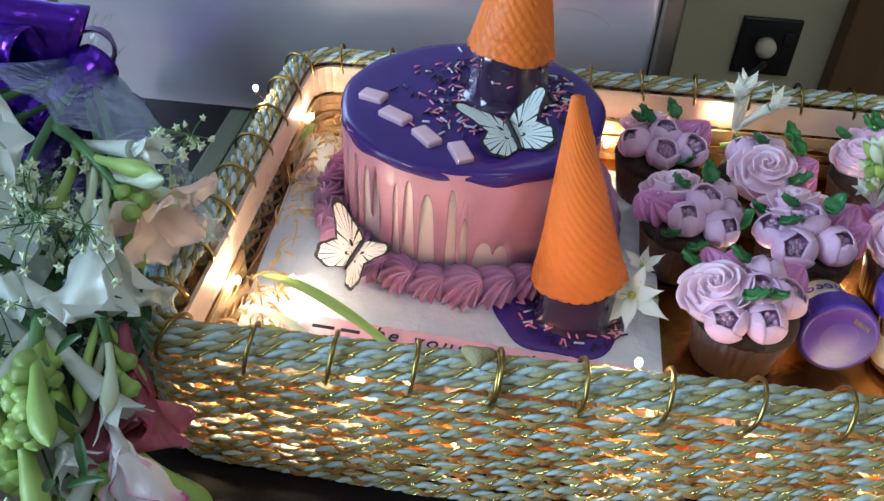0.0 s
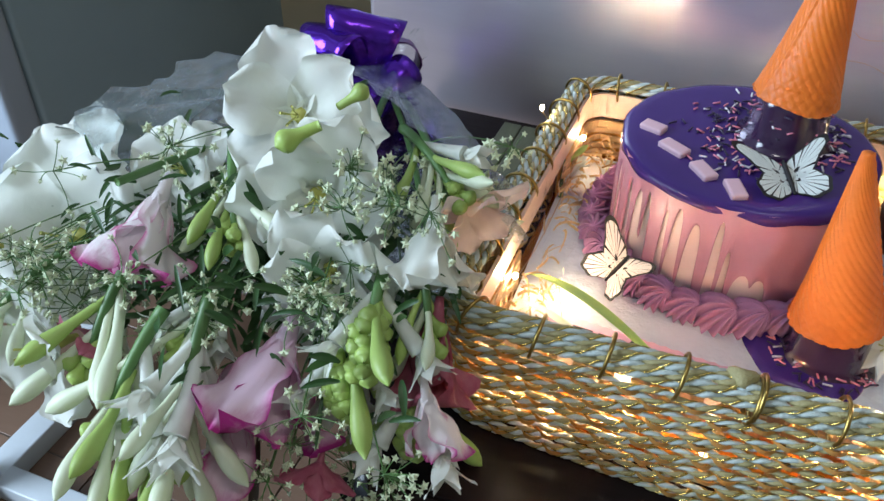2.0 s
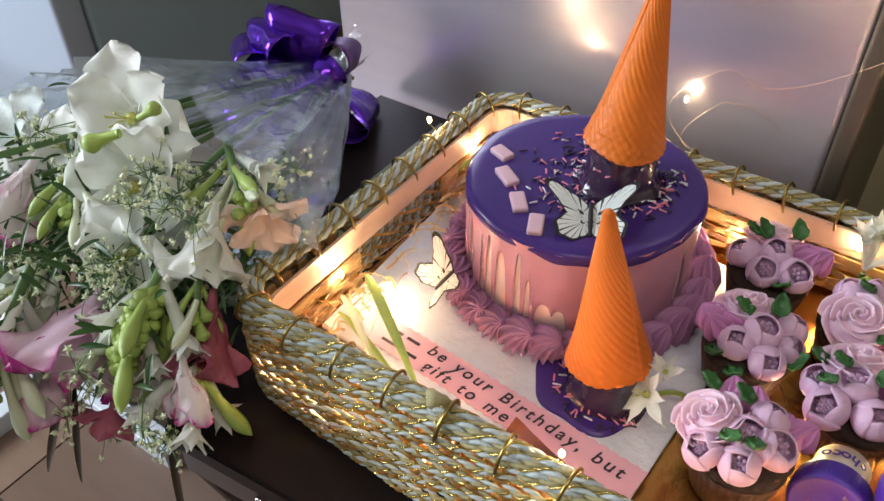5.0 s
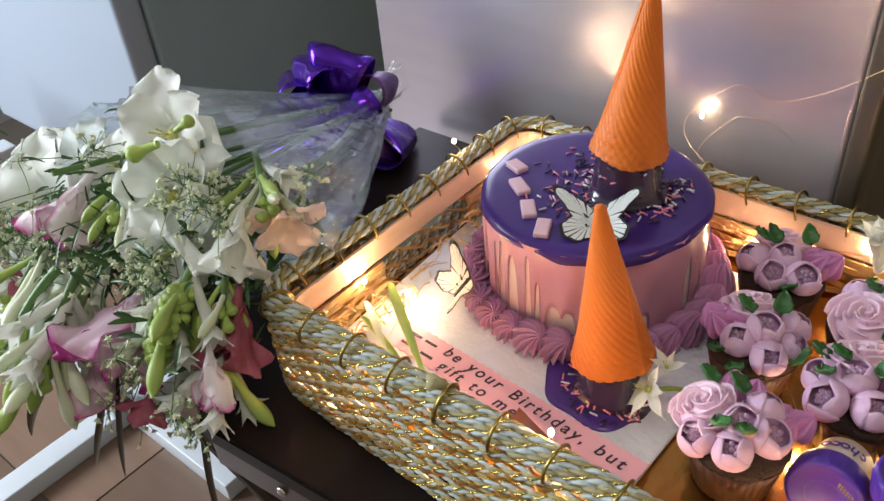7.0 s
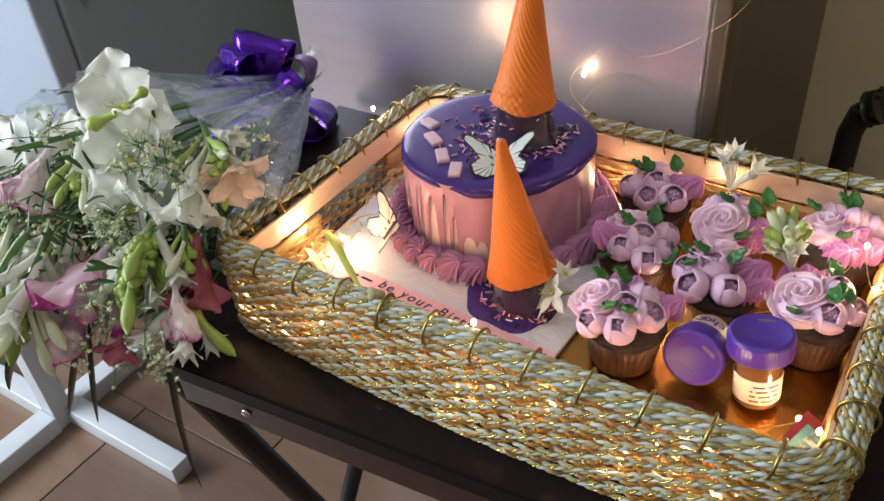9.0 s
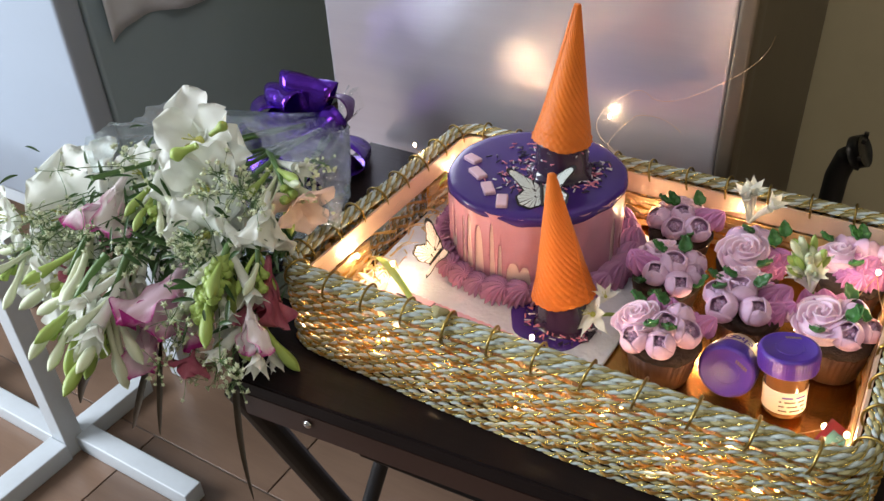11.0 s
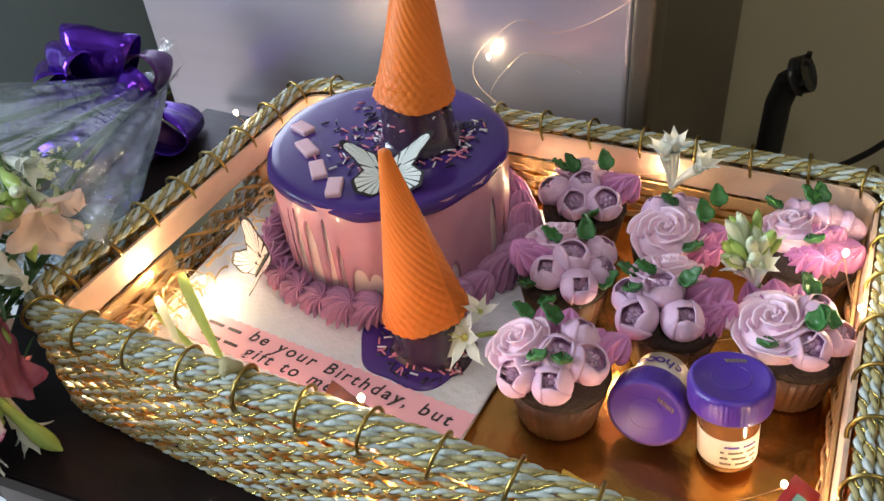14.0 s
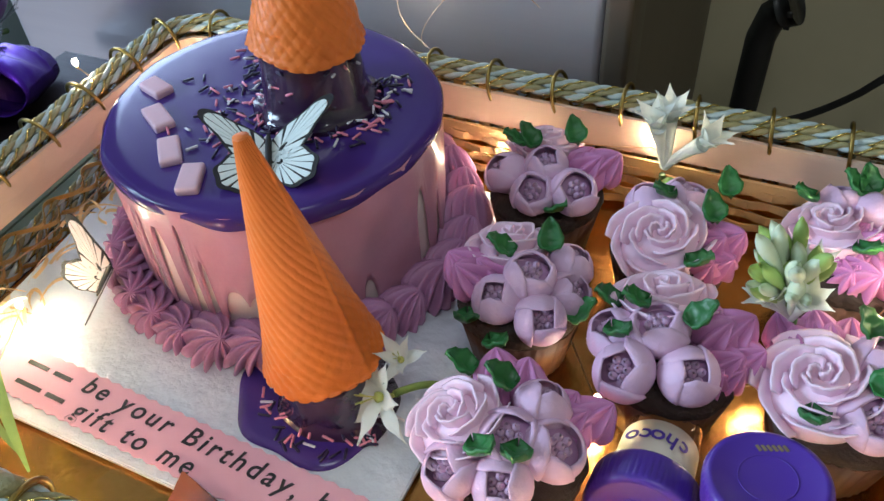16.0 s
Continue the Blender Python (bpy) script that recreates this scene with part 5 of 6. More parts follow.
ju = jm.inverted().to_3x3() @ Vector((0.1, -0.1, 1))
spread_jar("small tipped spread jar with violet lid facing outward", jm @ Matrix.Rotation(math.atan2(ju.y, ju.x) - math.pi / 2, 4, "Z"), "choco", 0.0372)


# ---- candy wrappers ----
def packet(name, label, m, L, W, H, mat_, bands):
    pk = thing(name, label, "candy wrapper", m=m)
    nu, nv = 26, 12
    V = []
    for sgn in (1, -1):
        for i in range(nu):
            t = i / (nu - 1)
            fat = max(0.0, math.sin(math.pi * min(1, max(0, (t - 0.09) / 0.82)))) ** 0.45
            for j in range(nv):
                s = j / (nv - 1) * 2 - 1
                crimp = 0.0005 * math.sin(j * 3.1) * (1 - fat)
                V.append((L * (t - 0.5), W / 2 * s * (1 - 0.05 * fat), sgn * (H / 2 * fat * (1 - s ** 4) + 0.0003) + crimp + 0.0006 * noise.noise((t * 9, s * 3, sgn))))
    n0 = nu * nv
    F = grid_faces(nu, nv)
    F = F + [tuple(reversed([i + n0 for i in f])) for f in F]
    link("wrapper", V, F, mat_, pk)
    for x0, x1, y0, y1, mm in bands:
        part("print_panel", block(x0, x1, y0, y1, H / 2 + 0.0001, H / 2 + 0.0011, 0.0002), mm, pk, "printed panel", smooth=False)
    return pk


packet("candy_wrapper", "red and teal candy wrapper leaning at the basket end", pose(0.470, 0.070, BZ + 0.0205, 16, -18, 66), 0.058, 0.036, 0.008, M["w_red"],
       [(-0.012, 0.02, -0.012, 0.012, M["w_teal"])] + [(-0.009 + k * 0.006, -0.0052 + k * 0.006, -0.005, 0.007, M["w_cream"]) for k in range(5)])
packet("candy_wrapper", "orange candy wrapper lying in the basket corner", pose(0.462, 0.036, BZ + 0.02, 20, 8, 12), 0.05, 0.03, 0.008, M["w_yellow"], [(-0.016, 0.016, -0.006, 0.006, M["w_red"])])
packet("candy_wrapper", "brown chocolate wrapper propped by the front rim", pose(0.238, 0.034, BZ + 0.030, 42, 4, -14), 0.085, 0.036, 0.008, M["w_brown"],
       [(-0.022 + k * 0.011, -0.0145 + k * 0.011, -0.004, 0.009, M["w_cream"]) for k in range(4)] + [(-0.02, 0.024, -0.012, -0.0095, M["w_cream"])])
packet("candy_wrapper", "yellow and brown snack wrapper by the front rim", pose(0.318, 0.032, BZ + 0.024, 36, 2, 4), 0.09, 0.034, 0.008, M["w_brown"],
       [(-0.045, -0.024, -0.013, 0.013, M["w_yellow"])] + [(-0.014 + k * 0.008, -0.009 + k * 0.008, 0.0, 0.008, M["w_cream"]) for k in range(4)])
packet("candy_wrapper", "yellow snack wrapper lying on gold foil", pose(0.372, 0.045, BZ + 0.017, 18, 0, -8), 0.055, 0.034, 0.007, M["w_yellow"], [(-0.012, 0.012, -0.008, 0.008, M["w_brown"])])


# ---- flower pieces ----
def petal(L, W, curl=0.3, cup=0.25, ruffle=0.06, seed=0, nu=16, nv=13, tip=0.5):
    """A thin ruffled petal from the origin along y, face up."""
    rg = random.Random(seed)
    ph, ph2 = rg.uniform(0, 6), rg.uniform(0, 6)
    V = []
    for i in range(nu):
        t = i / (nu - 1)
        w = W * (math.sin(math.pi * (0.04 + 0.86 * t) ** 0.8) ** 0.75) * (1 - tip * t ** 4) if tip > 0.6 else W * (0.12 + 0.88 * t ** 0.6) * (1 - t ** 7 * 0.93) ** 0.55
        for j in range(nv):
            s = j / (nv - 1) * 2 - 1
            e = abs(s) ** 3
            z = -curl * L * t ** 2 + cup * W * s * s * (1 - t * 0.5) + ruffle * L * (e + 0.5 * t ** 3) * t * (math.sin(11 * t + ph + 2 * s) + 0.6 * math.sin(7 * s + ph2))
            z += 0.02 * L * math.sin(3 * s + ph) * t
            y = L * (t - 0.10 * s * s * t)
            V.append((w * s, y, z))
    return V, grid_faces(nu, nv)


def bloom(name, label, parent, p, d, size, mat_, n=6, open_=0.55, seed=0, roll=0.0, ruffle=0.06, width=0.36, throat=True, curl=0.3):
    """A bloom looking along d; petals are pieces of it."""
    c = link(name, *lathe([(0.04 * size, -0.35 * size), (0.07 * size, -0.15 * size), (0.1 * size, 0.0), (0.05 * size, 0.04 * size)], 12), M["throat"] if throat else mat_, parent, label=label)
    c.matrix_basis = aim(p, d, roll)
    for k in range(n):
        o = open_ + (0.12 if k % 2 else -0.08)
        sz = size * (1.0 if k % 2 else 0.9)
        ob = link("petal", *petal(sz, sz * width, curl, 0.3, ruffle, seed * 17 + k, tip=0.8 if width < 0.3 else 0.4), mat_, c)
        rim = ob.data.attributes.new("rim", "FLOAT", "POINT")
        rim.data.foreach_set("value", [max(abs(j / 6 - 1) ** 5, (i / 15) ** 7) * (i / 15) ** 0.6 for i in range(16) for j in range(13)])
        ob.matrix_basis = pose(0, 0, 0, 0, 0, 360 * k / n + (7 if k % 2 else -4)) @ pose(0, 0.03 * size, -0.12 * size, 90 * (1 - o), 0, 0)
    if throat:
        ch = []
        for k in range(4):
            a = k * 1.6
            ch.append(tube([(0, 0, 0), (0.05 * size * math.cos(a), 0.05 * size * math.sin(a), 0.25 * size), (0.11 * size * math.cos(a), 0.11 * size * math.sin(a), 0.42 * size)], [0.012 * size, 0.01 * size, 0.018 * size], 6))
        link("stamen_cluster", *join(ch), M["throat"], c)
    return c


def bud_mesh(L, r, bend=0.2, open_=False):
    n = 14
    pts = [(bend * L * (t ** 2), 0, L * t) for t in np.linspace(0, 1, n)]
    rad = []
    for t in np.linspace(0, 1, n):
        rad.append(r * (0.42 + 0.16 * t + 0.42 * math.exp(-((t - 0.76) / 0.2) ** 2)) * (1 if t < 0.9 else max(0.12, (1 - t) / 0.1 * 0.88 + 0.12)))
    return tube(pts, rad, 12)


def trumpet(L, r):
    """An open tuberose: a slim tube and six pointed tepals."""
    pts = [(0.1 * L * t * t, 0, L * 0.72 * t) for t in np.linspace(0, 1, 8)]
    ch = [tube(pts, [r * (0.36 + 0.3 * t ** 2) for t in np.linspace(0, 1, 8)], 10)]
    for k in range(6):
        v, f = petal(L * 0.42, L * 0.105, 0.22, 0.4, 0.02, k, 9, 7, 0.75)
        ch.append(moved((v, f), Matrix.Translation((0.1 * L, 0, 0.7 * L)) @ pose(0, 0, 0, 0, 0, 60 * k) @ pose(0, 0.1 * r, 0, 64 + 8 * (k % 2), 0, 0)))
    return join(ch)


BUDS = {}


def bud(kind, parent, m, white=True):
    key = (kind, white)
    if key not in BUDS:
        vf = trumpet(0.046, 0.007) if kind == "open" else bud_mesh(0.050, 0.0046) if kind == "long" else bud_mesh(0.015, 0.0046, 0.1)
        ob = link("blossom" if kind == "open" else "bud", *vf, M["petal_white"] if kind == "open" else M["bud_white"] if white else M["bud_green"], parent)
        BUDS[key] = ob
    else:
        ob = again(BUDS[key], parent, Matrix.Identity(4), "blossom" if kind == "open" else "bud")
    ob.matrix_basis = m
    return ob


def tuberose(name, label, parent, p0, p1, n_long, n_small, n_open, seed, green=0.3, spread=0.9, scale=1.0):
    """A spike from p0 to its tip p1 with buds all round."""
    rg = random.Random(seed)
    p0, p1 = Vector(p0), Vector(p1)
    mid = (p0 + p1) / 2 + Vector((0, 0, 0.01))
    sp = link(name, *tube(bez(p0, mid, p1, 10), np.linspace(0.0032, 0.0018, 10) * scale, 8), M["stem"], parent, label=label)
    ax = (p1 - p0).normalized()
    side = ax.orthogonal().normalized()
    total = n_long + n_small + n_open
    for k in range(total):
        t = 0.25 + 0.75 * k / max(1, total - 1)
        q = p0.lerp(p1, t)
        d = Matrix.Rotation(k * 2.4 + rg.uniform(-0.3, 0.3), 3, ax) @ side
        kind = "open" if k < n_open else "long" if k < n_open + n_long else "small"
        s = spread * (1.1 - 0.55 * t)
        dirn = ax * (1 if kind != "small" else 1.2) + d * s + Vector((0, 0, -0.25 if kind != "small" else 0.0))
        bud(kind, sp, aim(q, dirn, rg.uniform(0, 6)) @ Matrix.Scale(scale * rg.uniform(0.85, 1.12), 4), kind != "small" and rg.random() > green)
    return sp


# ---- loose flowers in the basket ----
t1 = thing("tuberose_sprig", "pale green tuberose bud cluster lying over cupcakes", "flower")
tuberose("bud_spike", "green and cream bud cluster", t1, (0.4235, 0.2120, 0.798), (0.4165, 0.2060, 0.834), 34, 10, 5, 5, 0.68, 0.34, 0.72)
t2 = thing("tuberose_sprig", "three open white tuberoses by the back rim", "flower")
tuberose("flower_stem", "", t2, (0.35, 0.302, BZ + 0.012), (0.347, 0.300, 0.80), 0, 0, 0, 6)
for dx, dz, o in ((-0.28, 1.1, 0), (0.08, 1.3, 1), (0.55, 0.95, 2)):
    bud("open", t2, aim((0.347, 0.304, 0.802), (dx, -0.15, dz), o * 2) @ Matrix.Scale(0.95, 4))
link("calyx", *bud_mesh(0.02, 0.006, 0.1), M["bud_green"], t2, label="green calyx").matrix_basis = aim((0.338, 0.298, 0.79), (1, -0.2, 0.35))
t3 = thing("tuberose_bloom", "cream tuberose bloom between cone and cupcake", "flower")
link("stalk", *tube(bez((0.285, 0.155, BZ + 0.012), (0.278, 0.15, 0.775), (0.265, 0.128, 0.781)), 0.0018, 7), M["bud_green"], t3)
bloom("bloom", "cream star-shaped bloom", t3, (0.2605, 0.1205, 0.786), (-0.45, -0.65, 0.5), 0.026, M["petal_white"], 7, 0.72, 3, ruffle=0.02, width=0.2, curl=0.15)
bloom("bloom", "cream star-shaped bloom", t3, (0.266, 0.136, 0.797), (-0.1, -0.4, 0.9), 0.016, M["petal_white"], 6, 0.5, 4, ruffle=0.02, width=0.2, curl=0.1)
t4 = thing("lily_leaf_sprig", "yellowish green leaf sprig lying at the basket corner", "leaf sprig")
for k, (p, q, r, w) in enumerate((((0.03, 0.115, 0.775), (0.075, 0.075, 0.815), (0.146, 0.03, 0.795), 0.0065), ((0.025, 0.09, 0.77), (0.06, 0.065, 0.80), (0.105, 0.035, 0.785), 0.005), ((0.035, 0.075, 0.77), (0.065, 0.06, 0.79), (0.125, 0.04, 0.775), 0.0045))):
    c = bez(p, q, r, 16)
    side = np.cross(np.gradient(c, axis=0), (0, 0, 1.0))
    side /= np.linalg.norm(side, axis=1)[:, None]
    V = []
    for i in range(16):
        ww = 0.6 * w * math.sin(math.pi * (0.08 + 0.9 * i / 15)) ** 0.7
        for s in (-1, -0.5, 0, 0.5, 1):
            V.append(c[i] + side[i] * ww * s + np.array((0, 0, 0.35 * ww * abs(s))))
    link("leaf", V, grid_faces(16, 5), M["bud_green"] if k != 1 else M["bud_white"], t4)
tuberose("bud_spike", "", t4, (0.02, 0.24, BZ + 0.015), (0.012, 0.268, 0.795), 3, 4, 1, 9, 0.9, 0.8, 0.7)

# shredded gold paper at the left end of the basket
rg = random.Random(8)
ch = []
for k in range(150):
    x, y = rg.uniform(0.018, 0.05), rg.choice((rg.uniform(0.03, 0.12), rg.uniform(0.22, 0.32), rg.uniform(0.03, 0.32)))
    p = np.array((x, y, BZ + rg.uniform(0.012, 0.034)))
    a, L = rg.uniform(0, 6.28), rg.uniform(0.012, 0.03)
    d = np.array((math.cos(a) * 0.6, math.sin(a), rg.uniform(-0.3, 0.5))) * L
    c = bez(p - d * 0.5, p + np.array((rg.gauss(0, 0.004), rg.gauss(0, 0.004), 0.008)), p + d * 0.5, 6)
    up = np.array((rg.gauss(0, 1), rg.gauss(0, 1), 1.5))
    up = up / np.linalg.norm(up) * 0.0011
    V = np.stack([c - up, c + up], 1).reshape(-1, 3)
    V[:, 0] = np.clip(V[:, 0], 0.018, 0.075)
    ch.append((V, grid_faces(6, 2)))
tagged(link("shredded_paper", *join(ch), M["shred"]), "shredded golden paper filling the basket end", "packing paper", kind="stuff")
# clear film lining the left end
V = []
for i in range(20):
    for j in range(12):
        u, v = i / 19, j / 11
        V.append((0.0195 + 0.028 * v ** 1.5 + 0.004 * math.sin(u * 17 + v * 5), 0.03 + 0.28 * u, RIM - 0.01 - 0.045 * v + 0.003 * math.sin(u * 23 + v * 9)))
tagged(link("plastic_film", V, grid_faces(20, 12), M["film_clear"]), "crinkled clear plastic film inside the basket", "plastic film")

# ---- bouquet in cellophane ----
bq = thing("flower_bouquet", "mixed white and pink bouquet in clear cellophane", "bouquet")
NECK, MOUTH = Vector((-0.168, 0.318, 0.792)), Vector((-0.115, 0.045, 0.845))
axis = (MOUTH - NECK).normalized()
right = axis.cross(Vector((0, 0, 1))).normalized() * -1
upv = right.cross(axis).normalized()
if upv.z < 0:
    upv = -upv
V = []
nv, nu = 30, 96
for i in range(nv):
    v = i / (nv - 1)
    c = NECK.lerp(MOUTH, v)
    for k in range(nu):
        a = 2 * math.pi * k / nu
        cr = 1 + 0.05 * math.sin(9 * a + 3 * v) * v + 0.10 * math.sin(23 * a) * (1 - v) + 0.05 * noise.noise((3 * math.cos(a), 3 * math.sin(a), 4 * v)) + 0.025 * math.sin(31 * a + 6 * v)
        ra, rb = (0.014 + 0.14 * v ** 1.0) * cr, (0.014 + 0.07 * v ** 1.1) * cr
        ext = axis * ((0.03 * math.sin(2 * a + 0.6) + 0.006 * math.sin(7 * a)) * v ** 3)
        p = c + right * ra * math.cos(a) + upv * rb * math.sin(a) + ext
        p.z = max(p.z, TZ + 0.0025 + 0.001 * math.sin(k))
        if p.x > -0.012:
            p.x = -0.012 - 0.2 * (p.x + 0.012) if p.z < 0.84 else p.x
        V.append(tuple(p))
link("cellophane_wrap", V, grid_faces(nv, nu, True), M["film"], bq, label="clear crinkled cellophane wrap")
V = []
for i in range(12):
    v = i / 11
    c = NECK.lerp(Vector((-0.158, 0.345, 0.815)), v)
    for k in range(40):
        a = 2 * math.pi * k / 40
        cr = 1 + 0.16 * math.sin(5 * a) * v + 0.05 * math.sin(11 * a + 4 * v)
        p = c + Vector((0.8, -0.2, -0.5)).normalized() * (0.008 + 0.008 * v) * cr * math.cos(a) + Vector((0.3, 0.1, 0.6)).normalized() * (0.008 + 0.008 * v) * cr * math.sin(a)
        p.y = min(p.y, 0.383)
        V.append(tuple(p))
link("cellophane_tail", V, grid_faces(12, 40, True), M["film_clear"], bq, label="gathered cellophane end")

# bow of foil ribbon tied round the neck
BC = Vector((-0.187, 0.277, 0.792))
bw = link("bow", *tube([BC + right * 0.012 * math.cos(a) + upv * 0.012 * math.sin(a) for a in np.linspace(0, 2 * math.pi, 16, endpoint=False)], 0.006, 8, closed=True), M["bow"], bq, label="violet metallic foil ribbon bow")
for n, (d, L, W, mm) in enumerate((((-0.75, -0.65, 0.05), 0.062, 0.019, "bow"), ((-0.65, -0.6, -0.28), 0.060, 0.018, "bow"), ((-0.45, -0.4, 0.45), 0.05, 0.017, "bow"), ((0.15, 0.10, 0.9), 0.055, 0.018, "bow"),
                                   ((-0.15, -0.25, 0.8), 0.05, 0.016, "bow"), ((0.5, -0.35, 0.25), 0.045, 0.02, "bow"), ((0.65, 0.25, -0.35), 0.062, 0.021, "bow"), ((0.5, 0.0, -0.75), 0.055, 0.02, "bow_net"),
                                   ((0.55, 0.45, 0.45), 0.05, 0.016, "bow_net"), ((-0.1, -0.5, -0.3), 0.04, 0.018, "bow"), ((0.2, -0.6, 0.5), 0.036, 0.018, "bow"))):
    d, L, W = Vector(d).normalized(), L * 1.38, W * 1.95
    s = d.cross(Vector((0.3, -0.5, 0.8)) if n % 2 else Vector((0.1, 0.4, 0.9))).normalized()
    h = s.cross(d)
    V = []
    for i in range(26):
        a = 2 * math.pi * i / 26
        p = BC + d * L * (0.5 - 0.5 * math.cos(a)) + h * 0.023 * math.sin(a) * (0.35 + 0.65 * (0.5 - 0.5 * math.cos(a)))
        for j in range(7):
            q = (j / 6 * 2 - 1)
            sq = 0.25 + 0.75 * (0.5 - 0.5 * math.cos(a)) ** 0.7
            pt = p + s * W * q * sq + h * 0.0022 * math.sin(5 * q + a * 3 + n)
            V.append((pt.x, min(pt.y, 0.384), max(pt.z, TZ + 0.003)))
    F = grid_faces(26, 7) + [(25 * 7 + j, 25 * 7 + j + 1, j + 1, j) for j in range(6)]
    ob = link("ribbon_loop", V, F, M[mm], bw)
    so = ob.modifiers.new("s", "SOLIDIFY")
    so.thickness = 0.0006

# stems gathered from the neck to the flowers
rg = random.Random(21)
for k in range(9):
    tgt = Vector((rg.uniform(-0.22, 0.0), rg.uniform(-0.03, 0.05), rg.uniform(0.80, 0.90)))
    st_ = NECK + Vector((rg.gauss(0, 0.007), rg.gauss(0, 0.005), rg.gauss(0, 0.006)))
    mid = (st_ + tgt) / 2 + Vector((rg.gauss(0, 0.012), 0, rg.uniform(0.0, 0.02)))
    link("stem", *tube(bez(st_, mid, tgt, 10), rg.uniform(0.0014, 0.003), 7), M["stem"], bq)

FACE = Vector((0.30, -0.72, 0.55))
for p, d, size, mat_, n, op, seed, label in (
    ((-0.093, 0.034, 0.917), (0.2, -0.72, 0.4), 0.046, "petal_white", 6, 0.62, 1, "large ruffled white gladiolus bloom"),
    ((-0.070, 0.008, 0.885), (0.35, -0.75, 0.15), 0.047, "petal_white", 6, 0.6, 2, "large ruffled white gladiolus bloom"),
    ((-0.232, -0.02, 0.826), (0.1, -0.75, 0.45), 0.066, "petal_white", 7, 0.62, 3, "large ruffled white gladiolus bloom"),
    ((-0.262, 0.02, 0.828), (0.0, -0.5, 0.8), 0.055, "petal_white", 6, 0.5, 4, "white gladiolus bloom half hidden"),
    ((-0.178, 0.028, 0.862), (0.0, -0.6, 0.7), 0.036, "petal_white", 6, 0.5, 5, "white gladiolus bloom half hidden"),
    ((-0.050, -0.018, 0.858), (0.2, -0.8, 0.2), 0.040, "petal_white", 6, 0.5, 6, "white gladiolus bloom"),
    ((-0.064, -0.022, 0.83), (0.0, -0.8, -0.1), 0.032, "petal_white", 5, 0.45, 16, "white gladiolus bloom"),
    ((0.000, 0.010, 0.882), (0.15, -0.5, -0.65), 0.046, "petal_white", 5, 0.22, 7, "drooping folded white bloom"),
    ((0.006, 0.048, 0.873), (0.45, -0.4, -0.2), 0.036, "petal_blush", 6, 0.4, 8, "blush bloom lit by warm light"),
    ((-0.205, -0.085, 0.80), (-0.2, -0.7, 0.2), 0.046, "petal_white", 4, 0.5, 9, "fallen open white bloom"),
    ((-0.27, -0.06, 0.835), (-0.3, -0.7, 0.3), 0.038, "petal_white", 5, 0.5, 10, "white bloom at the bouquet edge"),
    ((-0.160, -0.02, 0.872), (0.02, -0.65, -0.45), 0.060, "petal_tip", 6, 0.13, 11, "white bloom with magenta edges"),
    ((-0.064, -0.052, 0.824), (-0.05, -0.6, -0.5), 0.070, "petal_pink", 6, 0.2, 12, "pink and magenta gladiolus bloom"),
    ((-0.080, -0.082, 0.785), (-0.05, -0.4, -0.8), 0.052, "petal_pink", 5, 0.14, 13, "pink and magenta gladiolus bloom"),
    ((0.012, -0.016, 0.832), (0.05, -0.4, -0.8), 0.054, "petal_red", 6, 0.08, 14, "crimson drooping bloom"),
    ((0.022, -0.052, 0.815), (0.3, -0.35, -0.75), 0.040, "petal_tip", 4, 0.12, 15, "closed magenta and white bud bloom"),
    ((-0.030, -0.082, 0.772), (0.0, -0.5, -0.7), 0.026, "petal_red", 5, 0.35, 17, "small crimson bloom"),
    ((-0.125, -0.118, 0.768), (-0.1, -0.5, -0.7), 0.024, "petal_pink", 5, 0.2, 18, "small pink closed bloom"),
    ((-0.165, -0.075, 0.815), (-0.2, -0.6, -0.3), 0.03, "petal_red", 5, 0.35, 19, "small crimson bloom"),
):
    bloom("bloom", label, bq, p, d, size * (1.05 if mat_ == "petal_white" else 1.0), M[mat_], n, op, seed, seed * 1.3, 0.10 if op > 0.25 else 0.15, 0.6 if op > 0.4 else 0.44 if op > 0.25 else 0.36, throat=op > 0.45, curl=0.3 if op > 0.25 else 0.1)

